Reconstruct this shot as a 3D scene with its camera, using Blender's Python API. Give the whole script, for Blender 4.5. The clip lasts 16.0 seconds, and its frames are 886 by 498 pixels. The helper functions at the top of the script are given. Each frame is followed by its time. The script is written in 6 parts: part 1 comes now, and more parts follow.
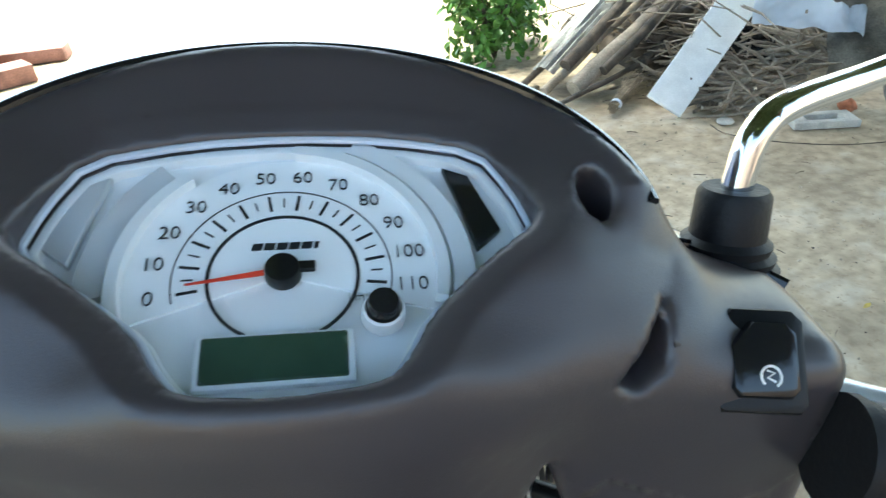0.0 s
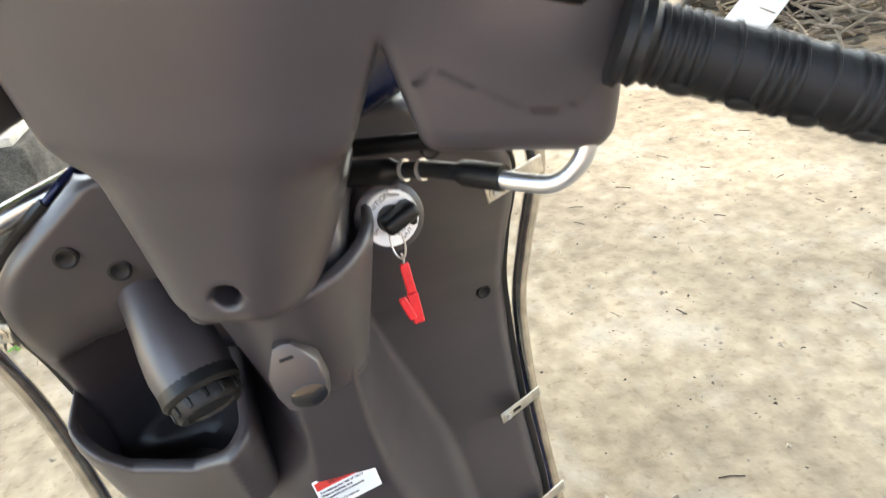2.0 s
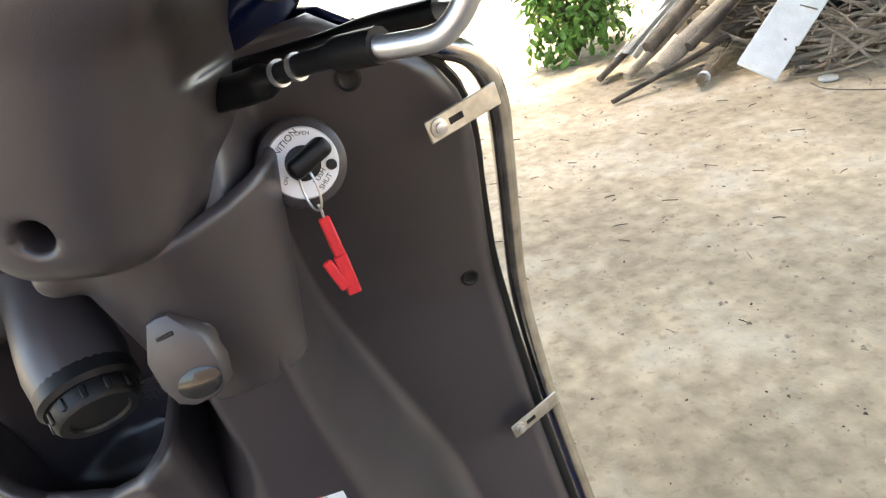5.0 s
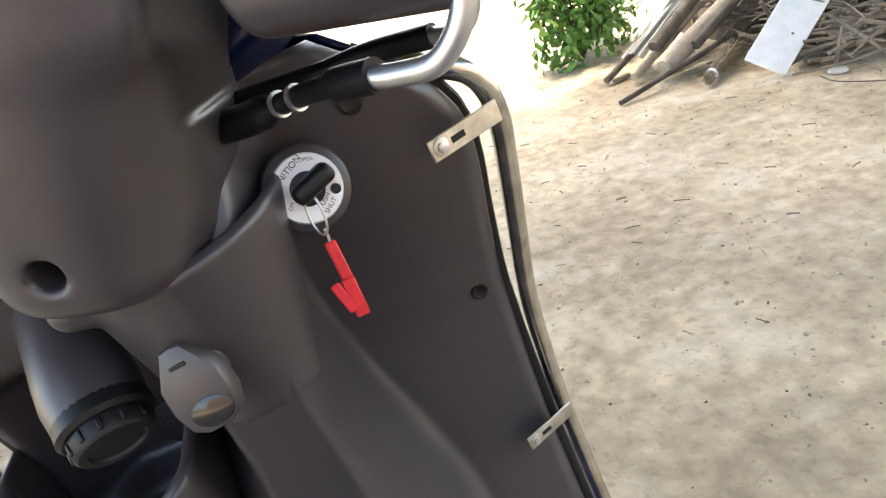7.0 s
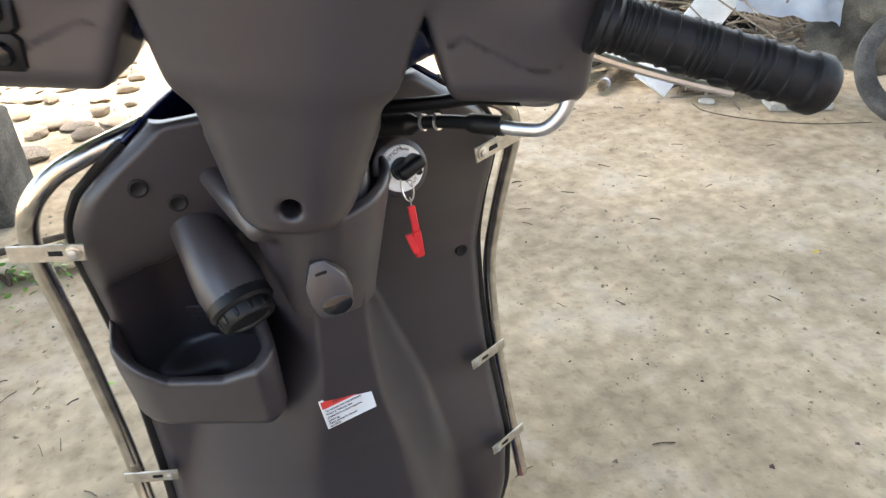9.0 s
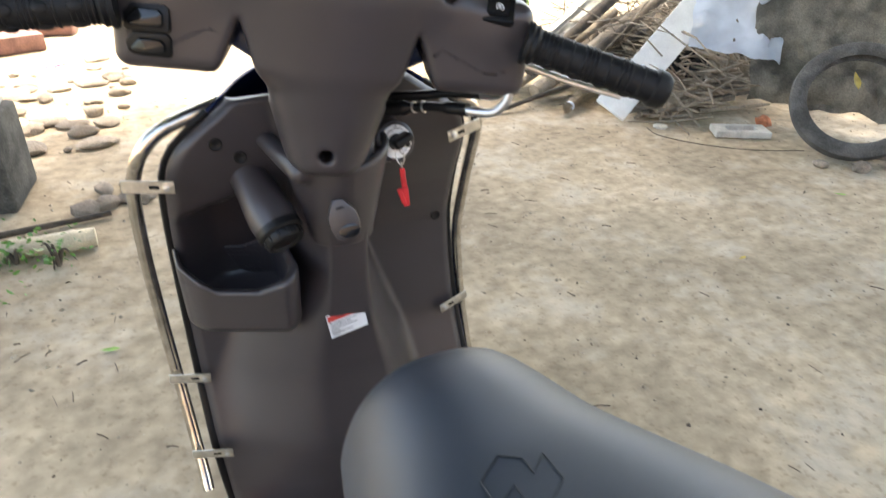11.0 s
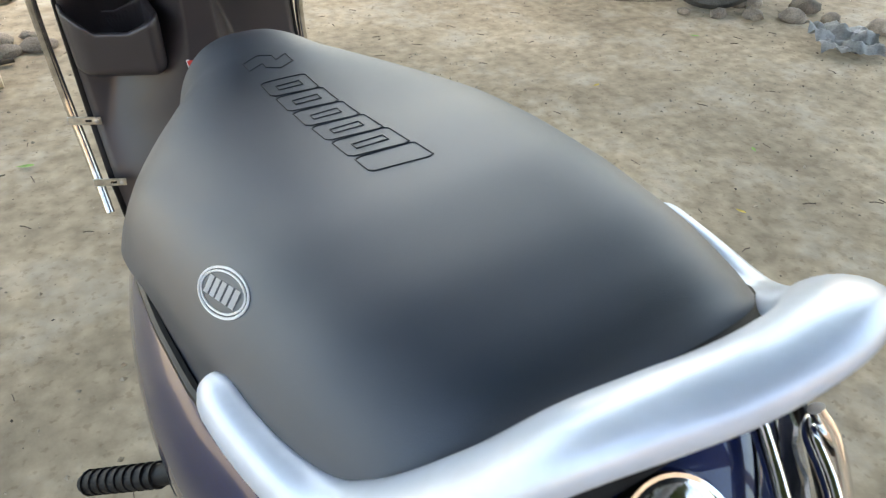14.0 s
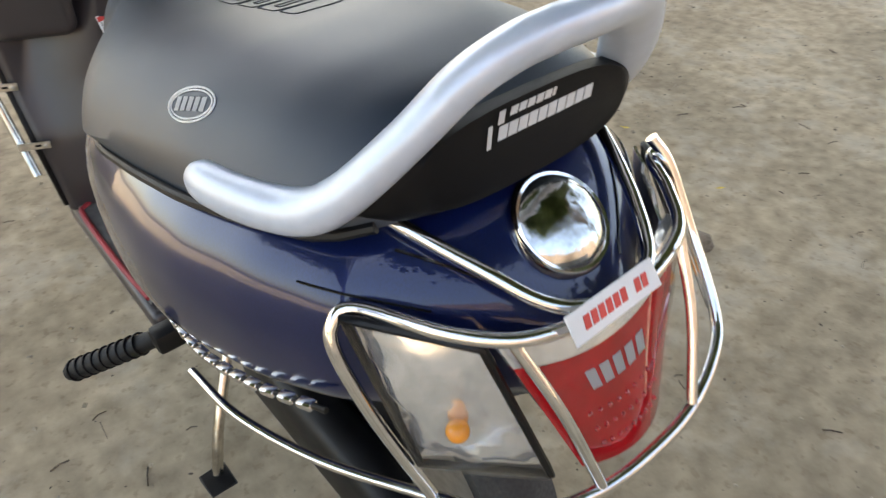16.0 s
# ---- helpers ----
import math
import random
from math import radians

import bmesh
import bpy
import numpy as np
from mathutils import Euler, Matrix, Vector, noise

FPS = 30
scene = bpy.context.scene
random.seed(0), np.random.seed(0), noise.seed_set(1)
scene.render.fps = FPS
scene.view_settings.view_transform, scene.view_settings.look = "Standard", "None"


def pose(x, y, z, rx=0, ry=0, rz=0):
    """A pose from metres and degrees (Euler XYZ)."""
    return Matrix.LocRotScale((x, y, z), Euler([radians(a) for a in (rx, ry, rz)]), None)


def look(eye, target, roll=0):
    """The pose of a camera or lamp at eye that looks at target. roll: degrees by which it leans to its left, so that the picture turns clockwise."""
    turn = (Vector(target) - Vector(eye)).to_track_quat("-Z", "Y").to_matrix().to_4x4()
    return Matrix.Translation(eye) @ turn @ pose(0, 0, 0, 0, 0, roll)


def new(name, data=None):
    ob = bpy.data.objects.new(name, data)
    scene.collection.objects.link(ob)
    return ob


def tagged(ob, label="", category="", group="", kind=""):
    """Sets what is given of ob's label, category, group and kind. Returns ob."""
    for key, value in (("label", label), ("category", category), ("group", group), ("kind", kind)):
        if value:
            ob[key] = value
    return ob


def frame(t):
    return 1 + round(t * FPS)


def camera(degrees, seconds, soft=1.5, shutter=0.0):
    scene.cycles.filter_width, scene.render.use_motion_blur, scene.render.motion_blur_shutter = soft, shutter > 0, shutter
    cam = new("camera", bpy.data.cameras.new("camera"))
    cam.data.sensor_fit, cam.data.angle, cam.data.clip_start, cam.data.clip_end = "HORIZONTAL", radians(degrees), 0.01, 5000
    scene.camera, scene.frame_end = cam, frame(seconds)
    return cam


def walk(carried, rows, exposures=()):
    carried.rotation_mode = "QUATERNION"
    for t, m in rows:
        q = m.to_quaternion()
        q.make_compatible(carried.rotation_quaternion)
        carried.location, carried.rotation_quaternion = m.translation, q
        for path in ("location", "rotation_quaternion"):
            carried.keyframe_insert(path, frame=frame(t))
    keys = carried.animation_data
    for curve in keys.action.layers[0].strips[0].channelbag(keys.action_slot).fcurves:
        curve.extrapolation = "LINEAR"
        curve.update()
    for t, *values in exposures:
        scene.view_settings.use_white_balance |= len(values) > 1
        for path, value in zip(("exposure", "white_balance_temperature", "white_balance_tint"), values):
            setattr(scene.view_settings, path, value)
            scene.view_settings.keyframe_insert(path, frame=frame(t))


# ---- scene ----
cam = camera(67.0, 16.0, soft=1.3, shutter=0.35)
PATH = [
    (0, (-0.028, -0.362, 1.2052), (0.5643, 1.0936, 0.2484), -5.2),
    (0.5, (-0.0433, -0.3718, 1.2098), (0.4722, 1.1071, 0.2447), -4.7),
    (1, (-0.0351, -0.416, 1.1942), (0.5194, 1.0648, 0.253), -3.7),
    (1.5, (-0.032, -0.4882, 1.1555), (0.5192, 0.9688, 0.1766), -4.5),
    (2.2, (0.013, -0.515, 1.0525), (0.4069, 1.0065, 0.0957), -8),
    (2.5, (0.0435, -0.5047, 1.0019), (0.4326, 1.0121, 0.0359), -10.1),
    (3, (0.0601, -0.4933, 0.9862), (0.3905, 1.1343, 0.1941), -12.4),
    (3.5, (0.0639, -0.4931, 0.9826), (0.3793, 1.1434, 0.2042), -14.7),
    (5.8, (0.0699, -0.4831, 0.9697), (0.3887, 1.1347, 0.1536), -14.1),
    (6, (0.0695, -0.4849, 0.9715), (0.3725, 1.1382, 0.1601), -14.5),
    (6.5, (0.0709, -0.4871, 0.9752), (0.3479, 1.1549, 0.1932), -16.2),
    (7, (0.0758, -0.4863, 0.978), (0.3656, 1.1539, 0.1969), -16.9),
    (7.5, (0.0691, -0.4867, 0.9715), (0.4474, 1.1492, 0.2171), -13.3),
    (8, (0.034, -0.4838, 0.9816), (0.486, 1.0843, 0.1306), -7.4),
    (8.5, (-0.0333, -0.5416, 1.0332), (0.5329, 0.9366, 0.0957), -5.4),
    (8.6, (-0.0549, -0.5633, 1.0497), (0.4931, 0.918, 0.1067), -5.6),
    (8.7, (-0.0666, -0.5777, 1.0644), (0.5006, 0.8919, 0.1141), -4.4),
    (10.8, (-0.215, -0.8269, 1.1629), (0.4432, 0.6633, 0.3073), -0),
    (11, (-0.2029, -0.8446, 1.15), (0.4793, 0.6131, 0.2585), 0.7),
    (11.5, (-0.1747, -0.9138, 1.127), (0.5071, 0.4771, 0.1334), 2.4),
    (12, (-0.1459, -1.002, 1.0976), (0.4591, 0.3519, 0.0092), 1.2),
    (12.5, (-0.1383, -1.0667, 1.0782), (0.4791, 0.2534, -0.0451), -0),
    (13, (-0.1545, -1.1451, 1.0727), (0.5775, 0.1133, -0.0524), 1),
    (13.5, (-0.1938, -1.226, 1.0764), (0.5661, -0.0038, -0.0699), 3),
    (14, (-0.2193, -1.3043, 1.093), (0.5423, -0.057, -0.0258), 2.1),
    (14.5, (-0.2158, -1.353, 1.1012), (0.5573, -0.1092, -0.012), 1.4),
    (15, (-0.2238, -1.3984, 1.0773), (0.5075, -0.1558, -0.0653), 0.7),
    (15.5, (-0.2552, -1.4386, 1.0488), (0.5044, -0.222, -0.104), -1.9),
    (16, (-0.346, -1.4791, 1.0359), (0.591, -0.3604, -0.0846), -0.9),
]
walk(cam, [(t, look(eye, target, roll)) for t, eye, target, roll in PATH],
     exposures=[(0.0, 2.83, 6500, -5), (0.5, 2.83, 6500, -5), (1.0, 3.18, 6800, -2), (1.5, 3.81, 7600, 3), (2.0, 3.76, 8000, 6), (2.5, 3.51, 8100, 6), (3.0, 3.31, 8100, 6), (3.7, 3.31, 7900, 7), (7.0, 3.26, 7600, 8), (8.5, 3.21, 7500, 8), (11.0, 2.96, 7600, 8), (13.0, 2.99, 7500, 4), (14.0, 2.76, 7600, 4), (14.5, 2.56, 7800, 6), (16.0, 2.56, 8200, 8)])

# ---- world and light ----
SUN_ELEV, SUN_AZ = 65.0, 20.0   # degrees above the ground, clockwise from ahead
world = bpy.data.worlds.new("sky")
scene.world = world
world.use_nodes = True
wn = world.node_tree
wn.nodes.clear()
w_out = wn.nodes.new("ShaderNodeOutputWorld")
w_bg = wn.nodes.new("ShaderNodeBackground")
w_sky = wn.nodes.new("ShaderNodeTexSky")
w_sky.sky_type = "NISHITA"
w_sky.sun_disc = False
w_sky.sun_elevation = radians(SUN_ELEV)
w_sky.sun_rotation = radians(SUN_AZ)
w_sky.dust_density = 3.0
w_bg.inputs["Strength"].default_value = 0.15
wn.links.new(w_sky.outputs[0], w_bg.inputs[0])
wn.links.new(w_bg.outputs[0], w_out.inputs[0])
sun_data = bpy.data.lights.new("sun", "SUN")
sun_data.energy, sun_data.angle, sun_data.color = 2.0, radians(2.5), (1.0, 0.95, 0.88)
sun = new("sun", sun_data)
sun.matrix_world = look((0, 0, 0), (-math.sin(radians(SUN_AZ)), -math.cos(radians(SUN_AZ)), -math.tan(radians(SUN_ELEV))))


# ---- materials ----
def mat(name, colour, rough=0.5, metal=0.0, vary=0.15, scale=12.0, bump=0.0, bump_scale=200.0, coat=0.0, other=None, rough_vary=0.1, spec=0.5, mix_lo=0.35, mix_hi=0.65, random_tint=0.0, detail2=0.0):
    m = bpy.data.materials.new(name)
    m.use_nodes = True
    nt = m.node_tree
    b = nt.nodes["Principled BSDF"]
    co = nt.nodes.new("ShaderNodeTexCoord")
    n1 = nt.nodes.new("ShaderNodeTexNoise")
    n1.inputs["Scale"].default_value, n1.inputs["Detail"].default_value = scale, 6.0
    nt.links.new(co.outputs["Object"], n1.inputs["Vector"])
    ramp = nt.nodes.new("ShaderNodeValToRGB")
    dark = [c * (1 - vary) for c in colour]
    lite = other or [min(1, c * (1 + vary)) for c in colour]
    ramp.color_ramp.elements[0].position, ramp.color_ramp.elements[0].color = mix_lo, (*dark, 1)
    ramp.color_ramp.elements[1].position, ramp.color_ramp.elements[1].color = mix_hi, (*lite, 1)
    nt.links.new(n1.outputs["Fac"], ramp.inputs["Fac"])
    colour_out = ramp.outputs["Color"]
    if detail2:
        n3 = nt.nodes.new("ShaderNodeTexNoise")
        n3.inputs["Scale"].default_value, n3.inputs["Detail"].default_value = scale * 14, 4.0
        nt.links.new(co.outputs["Object"], n3.inputs["Vector"])
        mr = nt.nodes.new("ShaderNodeMapRange")
        mr.inputs["From Min"].default_value, mr.inputs["From Max"].default_value = 0.3, 0.7
        mr.inputs["To Min"].default_value, mr.inputs["To Max"].default_value = 1 - detail2, 1 + detail2
        nt.links.new(n3.outputs["Fac"], mr.inputs["Value"])
        mul = nt.nodes.new("ShaderNodeVectorMath")
        mul.operation = "SCALE"
        nt.links.new(colour_out, mul.inputs[0])
        nt.links.new(mr.outputs[0], mul.inputs["Scale"])
        colour_out = mul.outputs[0]
    if random_tint:
        oi = nt.nodes.new("ShaderNodeObjectInfo")
        mr = nt.nodes.new("ShaderNodeMapRange")
        mr.inputs["To Min"].default_value, mr.inputs["To Max"].default_value = 1 - random_tint, 1 + random_tint
        nt.links.new(oi.outputs["Random"], mr.inputs["Value"])
        mul = nt.nodes.new("ShaderNodeVectorMath")
        mul.operation = "SCALE"
        nt.links.new(colour_out, mul.inputs[0])
        nt.links.new(mr.outputs[0], mul.inputs["Scale"])
        colour_out = mul.outputs[0]
    nt.links.new(colour_out, b.inputs["Base Color"])
    rr = nt.nodes.new("ShaderNodeMapRange")
    rr.inputs["To Min"].default_value, rr.inputs["To Max"].default_value = max(0.02, rough - rough_vary), min(1, rough + rough_vary)
    nt.links.new(n1.outputs["Fac"], rr.inputs["Value"])
    nt.links.new(rr.outputs[0], b.inputs["Roughness"])
    b.inputs["Metallic"].default_value = metal
    b.inputs["Specular IOR Level"].default_value = spec
    b.inputs["Coat Weight"].default_value = coat
    b.inputs["Coat Roughness"].default_value = 0.03
    if bump:
        n2 = nt.nodes.new("ShaderNodeTexNoise")
        n2.inputs["Scale"].default_value, n2.inputs["Detail"].default_value = bump_scale, 5.0
        nt.links.new(co.outputs["Object"], n2.inputs["Vector"])
        bp = nt.nodes.new("ShaderNodeBump")
        bp.inputs["Strength"].default_value, bp.inputs["Distance"].default_value = bump, 0.002
        nt.links.new(n2.outputs["Fac"], bp.inputs["Height"])
        nt.links.new(bp.outputs[0], b.inputs["Normal"])
    return m


def glass(name, colour=(1, 1, 1), rough=0.02, ior=1.4):
    """A thin clear pane: see-through, with a gloss that grows at a slant."""
    m = bpy.data.materials.new(name)
    m.use_nodes = True
    nt = m.node_tree
    nt.nodes.remove(nt.nodes["Principled BSDF"])
    tr, gl = nt.nodes.new("ShaderNodeBsdfTransparent"), nt.nodes.new("ShaderNodeBsdfGlossy")
    lw, mx = nt.nodes.new("ShaderNodeLayerWeight"), nt.nodes.new("ShaderNodeMixShader")
    pw, ad = nt.nodes.new("ShaderNodeMath"), nt.nodes.new("ShaderNodeMath")
    tr.inputs["Color"].default_value, gl.inputs["Roughness"].default_value, lw.inputs["Blend"].default_value = (*colour, 1), rough, 0.5
    pw.operation, ad.operation = "POWER", "MULTIPLY_ADD"
    pw.inputs[1].default_value = 5.0
    base = ((ior - 1) / (ior + 1)) ** 2
    ad.inputs[1].default_value, ad.inputs[2].default_value = 1 - base, base
    nt.links.new(lw.outputs["Facing"], pw.inputs[0])
    nt.links.new(pw.outputs[0], ad.inputs[0])
    nt.links.new(ad.outputs[0], mx.inputs[0])
    nt.links.new(tr.outputs[0], mx.inputs[1])
    nt.links.new(gl.outputs[0], mx.inputs[2])
    nt.links.new(mx.outputs[0], nt.nodes["Material Output"].inputs["Surface"])
    return m


BROWN = mat("brown grained plastic", (0.043, 0.036, 0.038), 0.36, vary=0.08, scale=9, bump=0.07, bump_scale=1500, rough_vary=0.06, spec=0.6)
BLACK = mat("black plastic", (0.005, 0.005, 0.0055), 0.42, vary=0.2, scale=20, spec=0.3, bump=0.1, bump_scale=600)
GLOSSBLACK = mat("gloss black plastic", (0.010, 0.010, 0.011), 0.12, vary=0.1, rough_vary=0.04)
RUBBER = mat("black rubber", (0.007, 0.007, 0.008), 0.55, vary=0.25, scale=60, spec=0.3, bump=0.2, bump_scale=300)
VINYL = mat("black seat vinyl", (0.015, 0.024, 0.040), 0.47, spec=0.9, vary=0.16, scale=6, bump=0.14, bump_scale=1400, rough_vary=0.09)
VINYL_CREASE = mat("vinyl darkened as crease shade", (0.012, 0.016, 0.022), 0.5, vary=0.1)
BLUE = mat("deep blue metallic paint", (0.002, 0.009, 0.058), 0.32, metal=0.3, spec=0.2, vary=0.12, scale=500, coat=1.0, rough_vary=0.05)
SILVER = mat("silver painted metal", (0.58, 0.64, 0.74), 0.36, metal=0.3, vary=0.04, scale=60, coat=0.3, rough_vary=0.06)
CHROME = mat("chrome", (0.80, 0.80, 0.80), 0.08, metal=1.0, vary=0.06, scale=40, rough_vary=0.05)
CHROME_WORN = mat("worn chrome tube", (0.62, 0.58, 0.52), 0.2, metal=1.0, vary=0.2, scale=50, rough_vary=0.12, bump=0.05)
ALLOY = mat("brushed alloy", (0.60, 0.60, 0.60), 0.35, metal=0.9, vary=0.12, scale=60)
ZINC = mat("zinc bracket", (0.56, 0.52, 0.44), 0.38, metal=0.85, vary=0.2, scale=90)
DIALWHITE = mat("white dial face", (0.86, 0.88, 0.88), 0.45, vary=0.02)
BEZEL = mat("satin silver bezel", (0.80, 0.82, 0.83), 0.34, metal=0.1, vary=0.03)
INK = mat("black ink", (0.015, 0.017, 0.02), 0.5, vary=0.1)
LCD = mat("grey green liquid crystal", (0.030, 0.062, 0.040), 0.25, vary=0.12, scale=60)
NEEDLE = mat("red needle", (0.75, 0.06, 0.03), 0.4, vary=0.05)
WHITEPRINT = mat("white print", (0.75, 0.75, 0.75), 0.5, vary=0.05)
DARKPRINT = mat("faded grey print", (0.20, 0.20, 0.20), 0.5, vary=0.3, scale=300)
GREYPRINT = mat("grey print", (0.55, 0.56, 0.57), 0.45, vary=0.05)
REDPRINT = mat("red print", (0.62, 0.05, 0.04), 0.45, vary=0.05)
TAG = mat("red leather tag", (0.60, 0.018, 0.025), 0.5, vary=0.12, scale=80, bump=0.3, bump_scale=500)
REDLENS = mat("red lamp lens", (0.34, 0.003, 0.007), 0.10, vary=0.15, scale=30, coat=1.0, rough_vary=0.05)
AMBER = mat("amber bulb", (0.80, 0.28, 0.03), 0.2, vary=0.1, coat=0.5)
REFLECTOR = mat("silvered reflector", (0.92, 0.93, 0.93), 0.14, metal=0.8, vary=0.10, scale=60, rough_vary=0.08, bump=0.3, bump_scale=110)
CLEAR = glass("clear lens")
DASHGLASS = glass("instrument lens", rough=0.01, ior=1.35)
MAT_GREY = mat("grey rubber mat", (0.10, 0.095, 0.085), 0.7, vary=0.3, scale=30, bump=0.3)
MAT_RED = mat("red piping", (0.40, 0.03, 0.04), 0.5, vary=0.15)
TYRE = mat("tyre rubber", (0.030, 0.029, 0.028), 0.8, vary=0.4, scale=15, bump=0.5, bump_scale=120, detail2=0.3)
OLDTYRE = mat("dusty old tyre", (0.085, 0.080, 0.074), 0.85, vary=0.4, scale=14, bump=0.6, bump_scale=90, detail2=0.35)
WOOD = mat("grey weathered wood", (0.22, 0.18, 0.135), 0.85, vary=0.35, scale=8, bump=0.8, bump_scale=60, random_tint=0.35, detail2=0.25)
BARK = mat("dark bark", (0.105, 0.082, 0.062), 0.9, vary=0.45, scale=14, bump=1.0, bump_scale=70, random_tint=0.4, detail2=0.3)
BAMBOO = mat("dry bamboo", (0.52, 0.44, 0.30), 0.6, vary=0.25, scale=10, bump=0.4, bump_scale=80, random_tint=0.15, detail2=0.15)
WHITEBOARD = mat("white painted board", (0.80, 0.80, 0.78), 0.6, vary=0.08, scale=10, bump=0.3, bump_scale=60, detail2=0.06)
WHITESHEET = mat("white plastic sheet", (0.70, 0.74, 0.80), 0.45, vary=0.12, scale=6, bump=0.4, bump_scale=30)
GREYSHEET = mat("dirty grey tarpaulin", (0.20, 0.185, 0.155), 0.6, vary=0.45, scale=9, bump=0.6, bump_scale=40, detail2=0.25)
TIN = mat("weathered tin sheet", (0.42, 0.43, 0.42), 0.55, metal=0.4, vary=0.3, scale=9, bump=0.3, bump_scale=40, detail2=0.15)
BRICK = mat("orange brick", (0.42, 0.15, 0.075), 0.9, vary=0.3, scale=40, bump=0.8, bump_scale=120)
TILE = mat("red brown stone", (0.26, 0.13, 0.10), 0.75, vary=0.3, scale=7, bump=0.5, bump_scale=60, detail2=0.2)
CONCRETE = mat("pale concrete", (0.50, 0.47, 0.41), 0.9, vary=0.2, scale=12, bump=0.6, bump_scale=120, detail2=0.15)
OLDSTONE = mat("mossy dark masonry", (0.060, 0.058, 0.050), 0.95, vary=0.5, scale=9, bump=1.0, bump_scale=60, detail2=0.4)
PLASTER = mat("faded plaster", (0.33, 0.26, 0.22), 0.9, vary=0.25, scale=5, bump=0.5, bump_scale=60, detail2=0.15)
ROCK = mat("dusty stone", (0.27, 0.22, 0.17), 0.95, vary=0.35, scale=12, bump=1.0, bump_scale=70, random_tint=0.3, detail2=0.3)
PEBBLE = mat("pale pebbles", (0.36, 0.30, 0.22), 0.95, vary=0.4, scale=30, bump=0.4)
LEAF = mat("fresh green leaf", (0.11, 0.24, 0.045), 0.45, vary=0.45, scale=14, spec=0.4)
LEAFDARK = mat("dark canopy leaf", (0.035, 0.075, 0.018), 0.55, vary=0.4, scale=8)
LEAFYELLOW = mat("fallen yellow leaf", (0.50, 0.36, 0.06), 0.6, vary=0.25, scale=30, random_tint=0.2)
LEAFGREEN = mat("fallen green leaf", (0.20, 0.36, 0.07), 0.55, vary=0.2, scale=30)
PINK = mat("pink petals", (0.70, 0.10, 0.22), 0.6, vary=0.2, scale=30)
STRAW = mat("dry broom straw", (0.26, 0.20, 0.13), 0.8, vary=0.35, scale=30)

# packed sandy earth: broad patches, pale chalky scuffs, fine grit and shaded pits
GROUND = mat("packed sandy earth", (0.375, 0.300, 0.205), 0.95, vary=0.22, scale=1.3, bump=1.0, bump_scale=55, detail2=0.26, spec=0.2)
gnt = GROUND.node_tree
g_b = gnt.nodes["Principled BSDF"]
g_src = g_b.inputs["Base Color"].links[0].from_socket
g_co = gnt.nodes.new("ShaderNodeTexCoord")
g_n = gnt.nodes.new("ShaderNodeTexNoise")
g_n.inputs["Scale"].default_value, g_n.inputs["Detail"].default_value = 2.6, 12.0
g_n.inputs["Roughness"].default_value = 0.68
gnt.links.new(g_co.outputs["Object"], g_n.inputs["Vector"])
g_r = gnt.nodes.new("ShaderNodeMapRange")
g_r.inputs["From Min"].default_value, g_r.inputs["From Max"].default_value = 0.50, 0.66
g_r.inputs["To Max"].default_value = 0.6
gnt.links.new(g_n.outputs["Fac"], g_r.inputs["Value"])
g_m = gnt.nodes.new("ShaderNodeMix")
g_m.data_type = "RGBA"
gnt.links.new(g_r.outputs[0], g_m.inputs["Factor"])
gnt.links.new(g_src, g_m.inputs[6])
g_m.inputs[7].default_value = (0.48, 0.43, 0.35, 1)
# dark flecks: crumbs, and the shade in small pits put into the colour
g_n2 = gnt.nodes.new("ShaderNodeTexNoise")
g_n2.inputs["Scale"].default_value, g_n2.inputs["Detail"].default_value = 46.0, 6.0
gnt.links.new(g_co.outputs["Object"], g_n2.inputs["Vector"])
g_r2 = gnt.nodes.new("ShaderNodeMapRange")
g_r2.inputs["From Min"].default_value, g_r2.inputs["From Max"].default_value = 0.58, 0.66
g_r2.inputs["To Max"].default_value = 0.38
gnt.links.new(g_n2.outputs["Fac"], g_r2.inputs["Value"])
g_m2 = gnt.nodes.new("ShaderNodeMix")
g_m2.data_type = "RGBA"
gnt.links.new(g_r2.outputs[0], g_m2.inputs["Factor"])
gnt.links.new(g_m.outputs[2], g_m2.inputs[6])
g_m2.inputs[7].default_value = (0.20, 0.145, 0.09, 1)
gnt.links.new(g_m2.outputs[2], g_b.inputs["Base Color"])


# ---- building helpers ----
def mesh_from(name, verts, faces, material=None, smooth=True):
    me = bpy.data.meshes.new(name)
    me.from_pydata([tuple(v) for v in verts], [], [tuple(f) for f in faces])
    if smooth:
        me.polygons.foreach_set("use_smooth", [True] * len(me.polygons))
    if material:
        me.materials.append(material)
    me.update()
    return me


def put(name, me, parent=None, label="", m=None):
    ob = new(name, me)
    if parent:
        ob.parent = parent
    if m is not None:
        ob.matrix_basis = m
    return tagged(ob, label)


def bm_mesh(name, bm, material, smooth=True):
    bmesh.ops.recalc_face_normals(bm, faces=bm.faces)
    me = bpy.data.meshes.new(name)
    bm.to_mesh(me)
    bm.free()
    me.materials.append(material)
    if smooth:
        me.polygons.foreach_set("use_smooth", [True] * len(me.polygons))
        me.set_sharp_from_angle(angle=radians(40))
    return me


def part(name, bm, material, parent, label="", m=None, smooth=True):
    return put(name, bm_mesh(name, bm, material, smooth), parent, label, m)


def thing(name, me, label, category, m=None, group="", kind=""):
    ob = new(name, me)
    if m is not None:
        ob.matrix_basis = m
    return tagged(ob, label, category, group, kind)


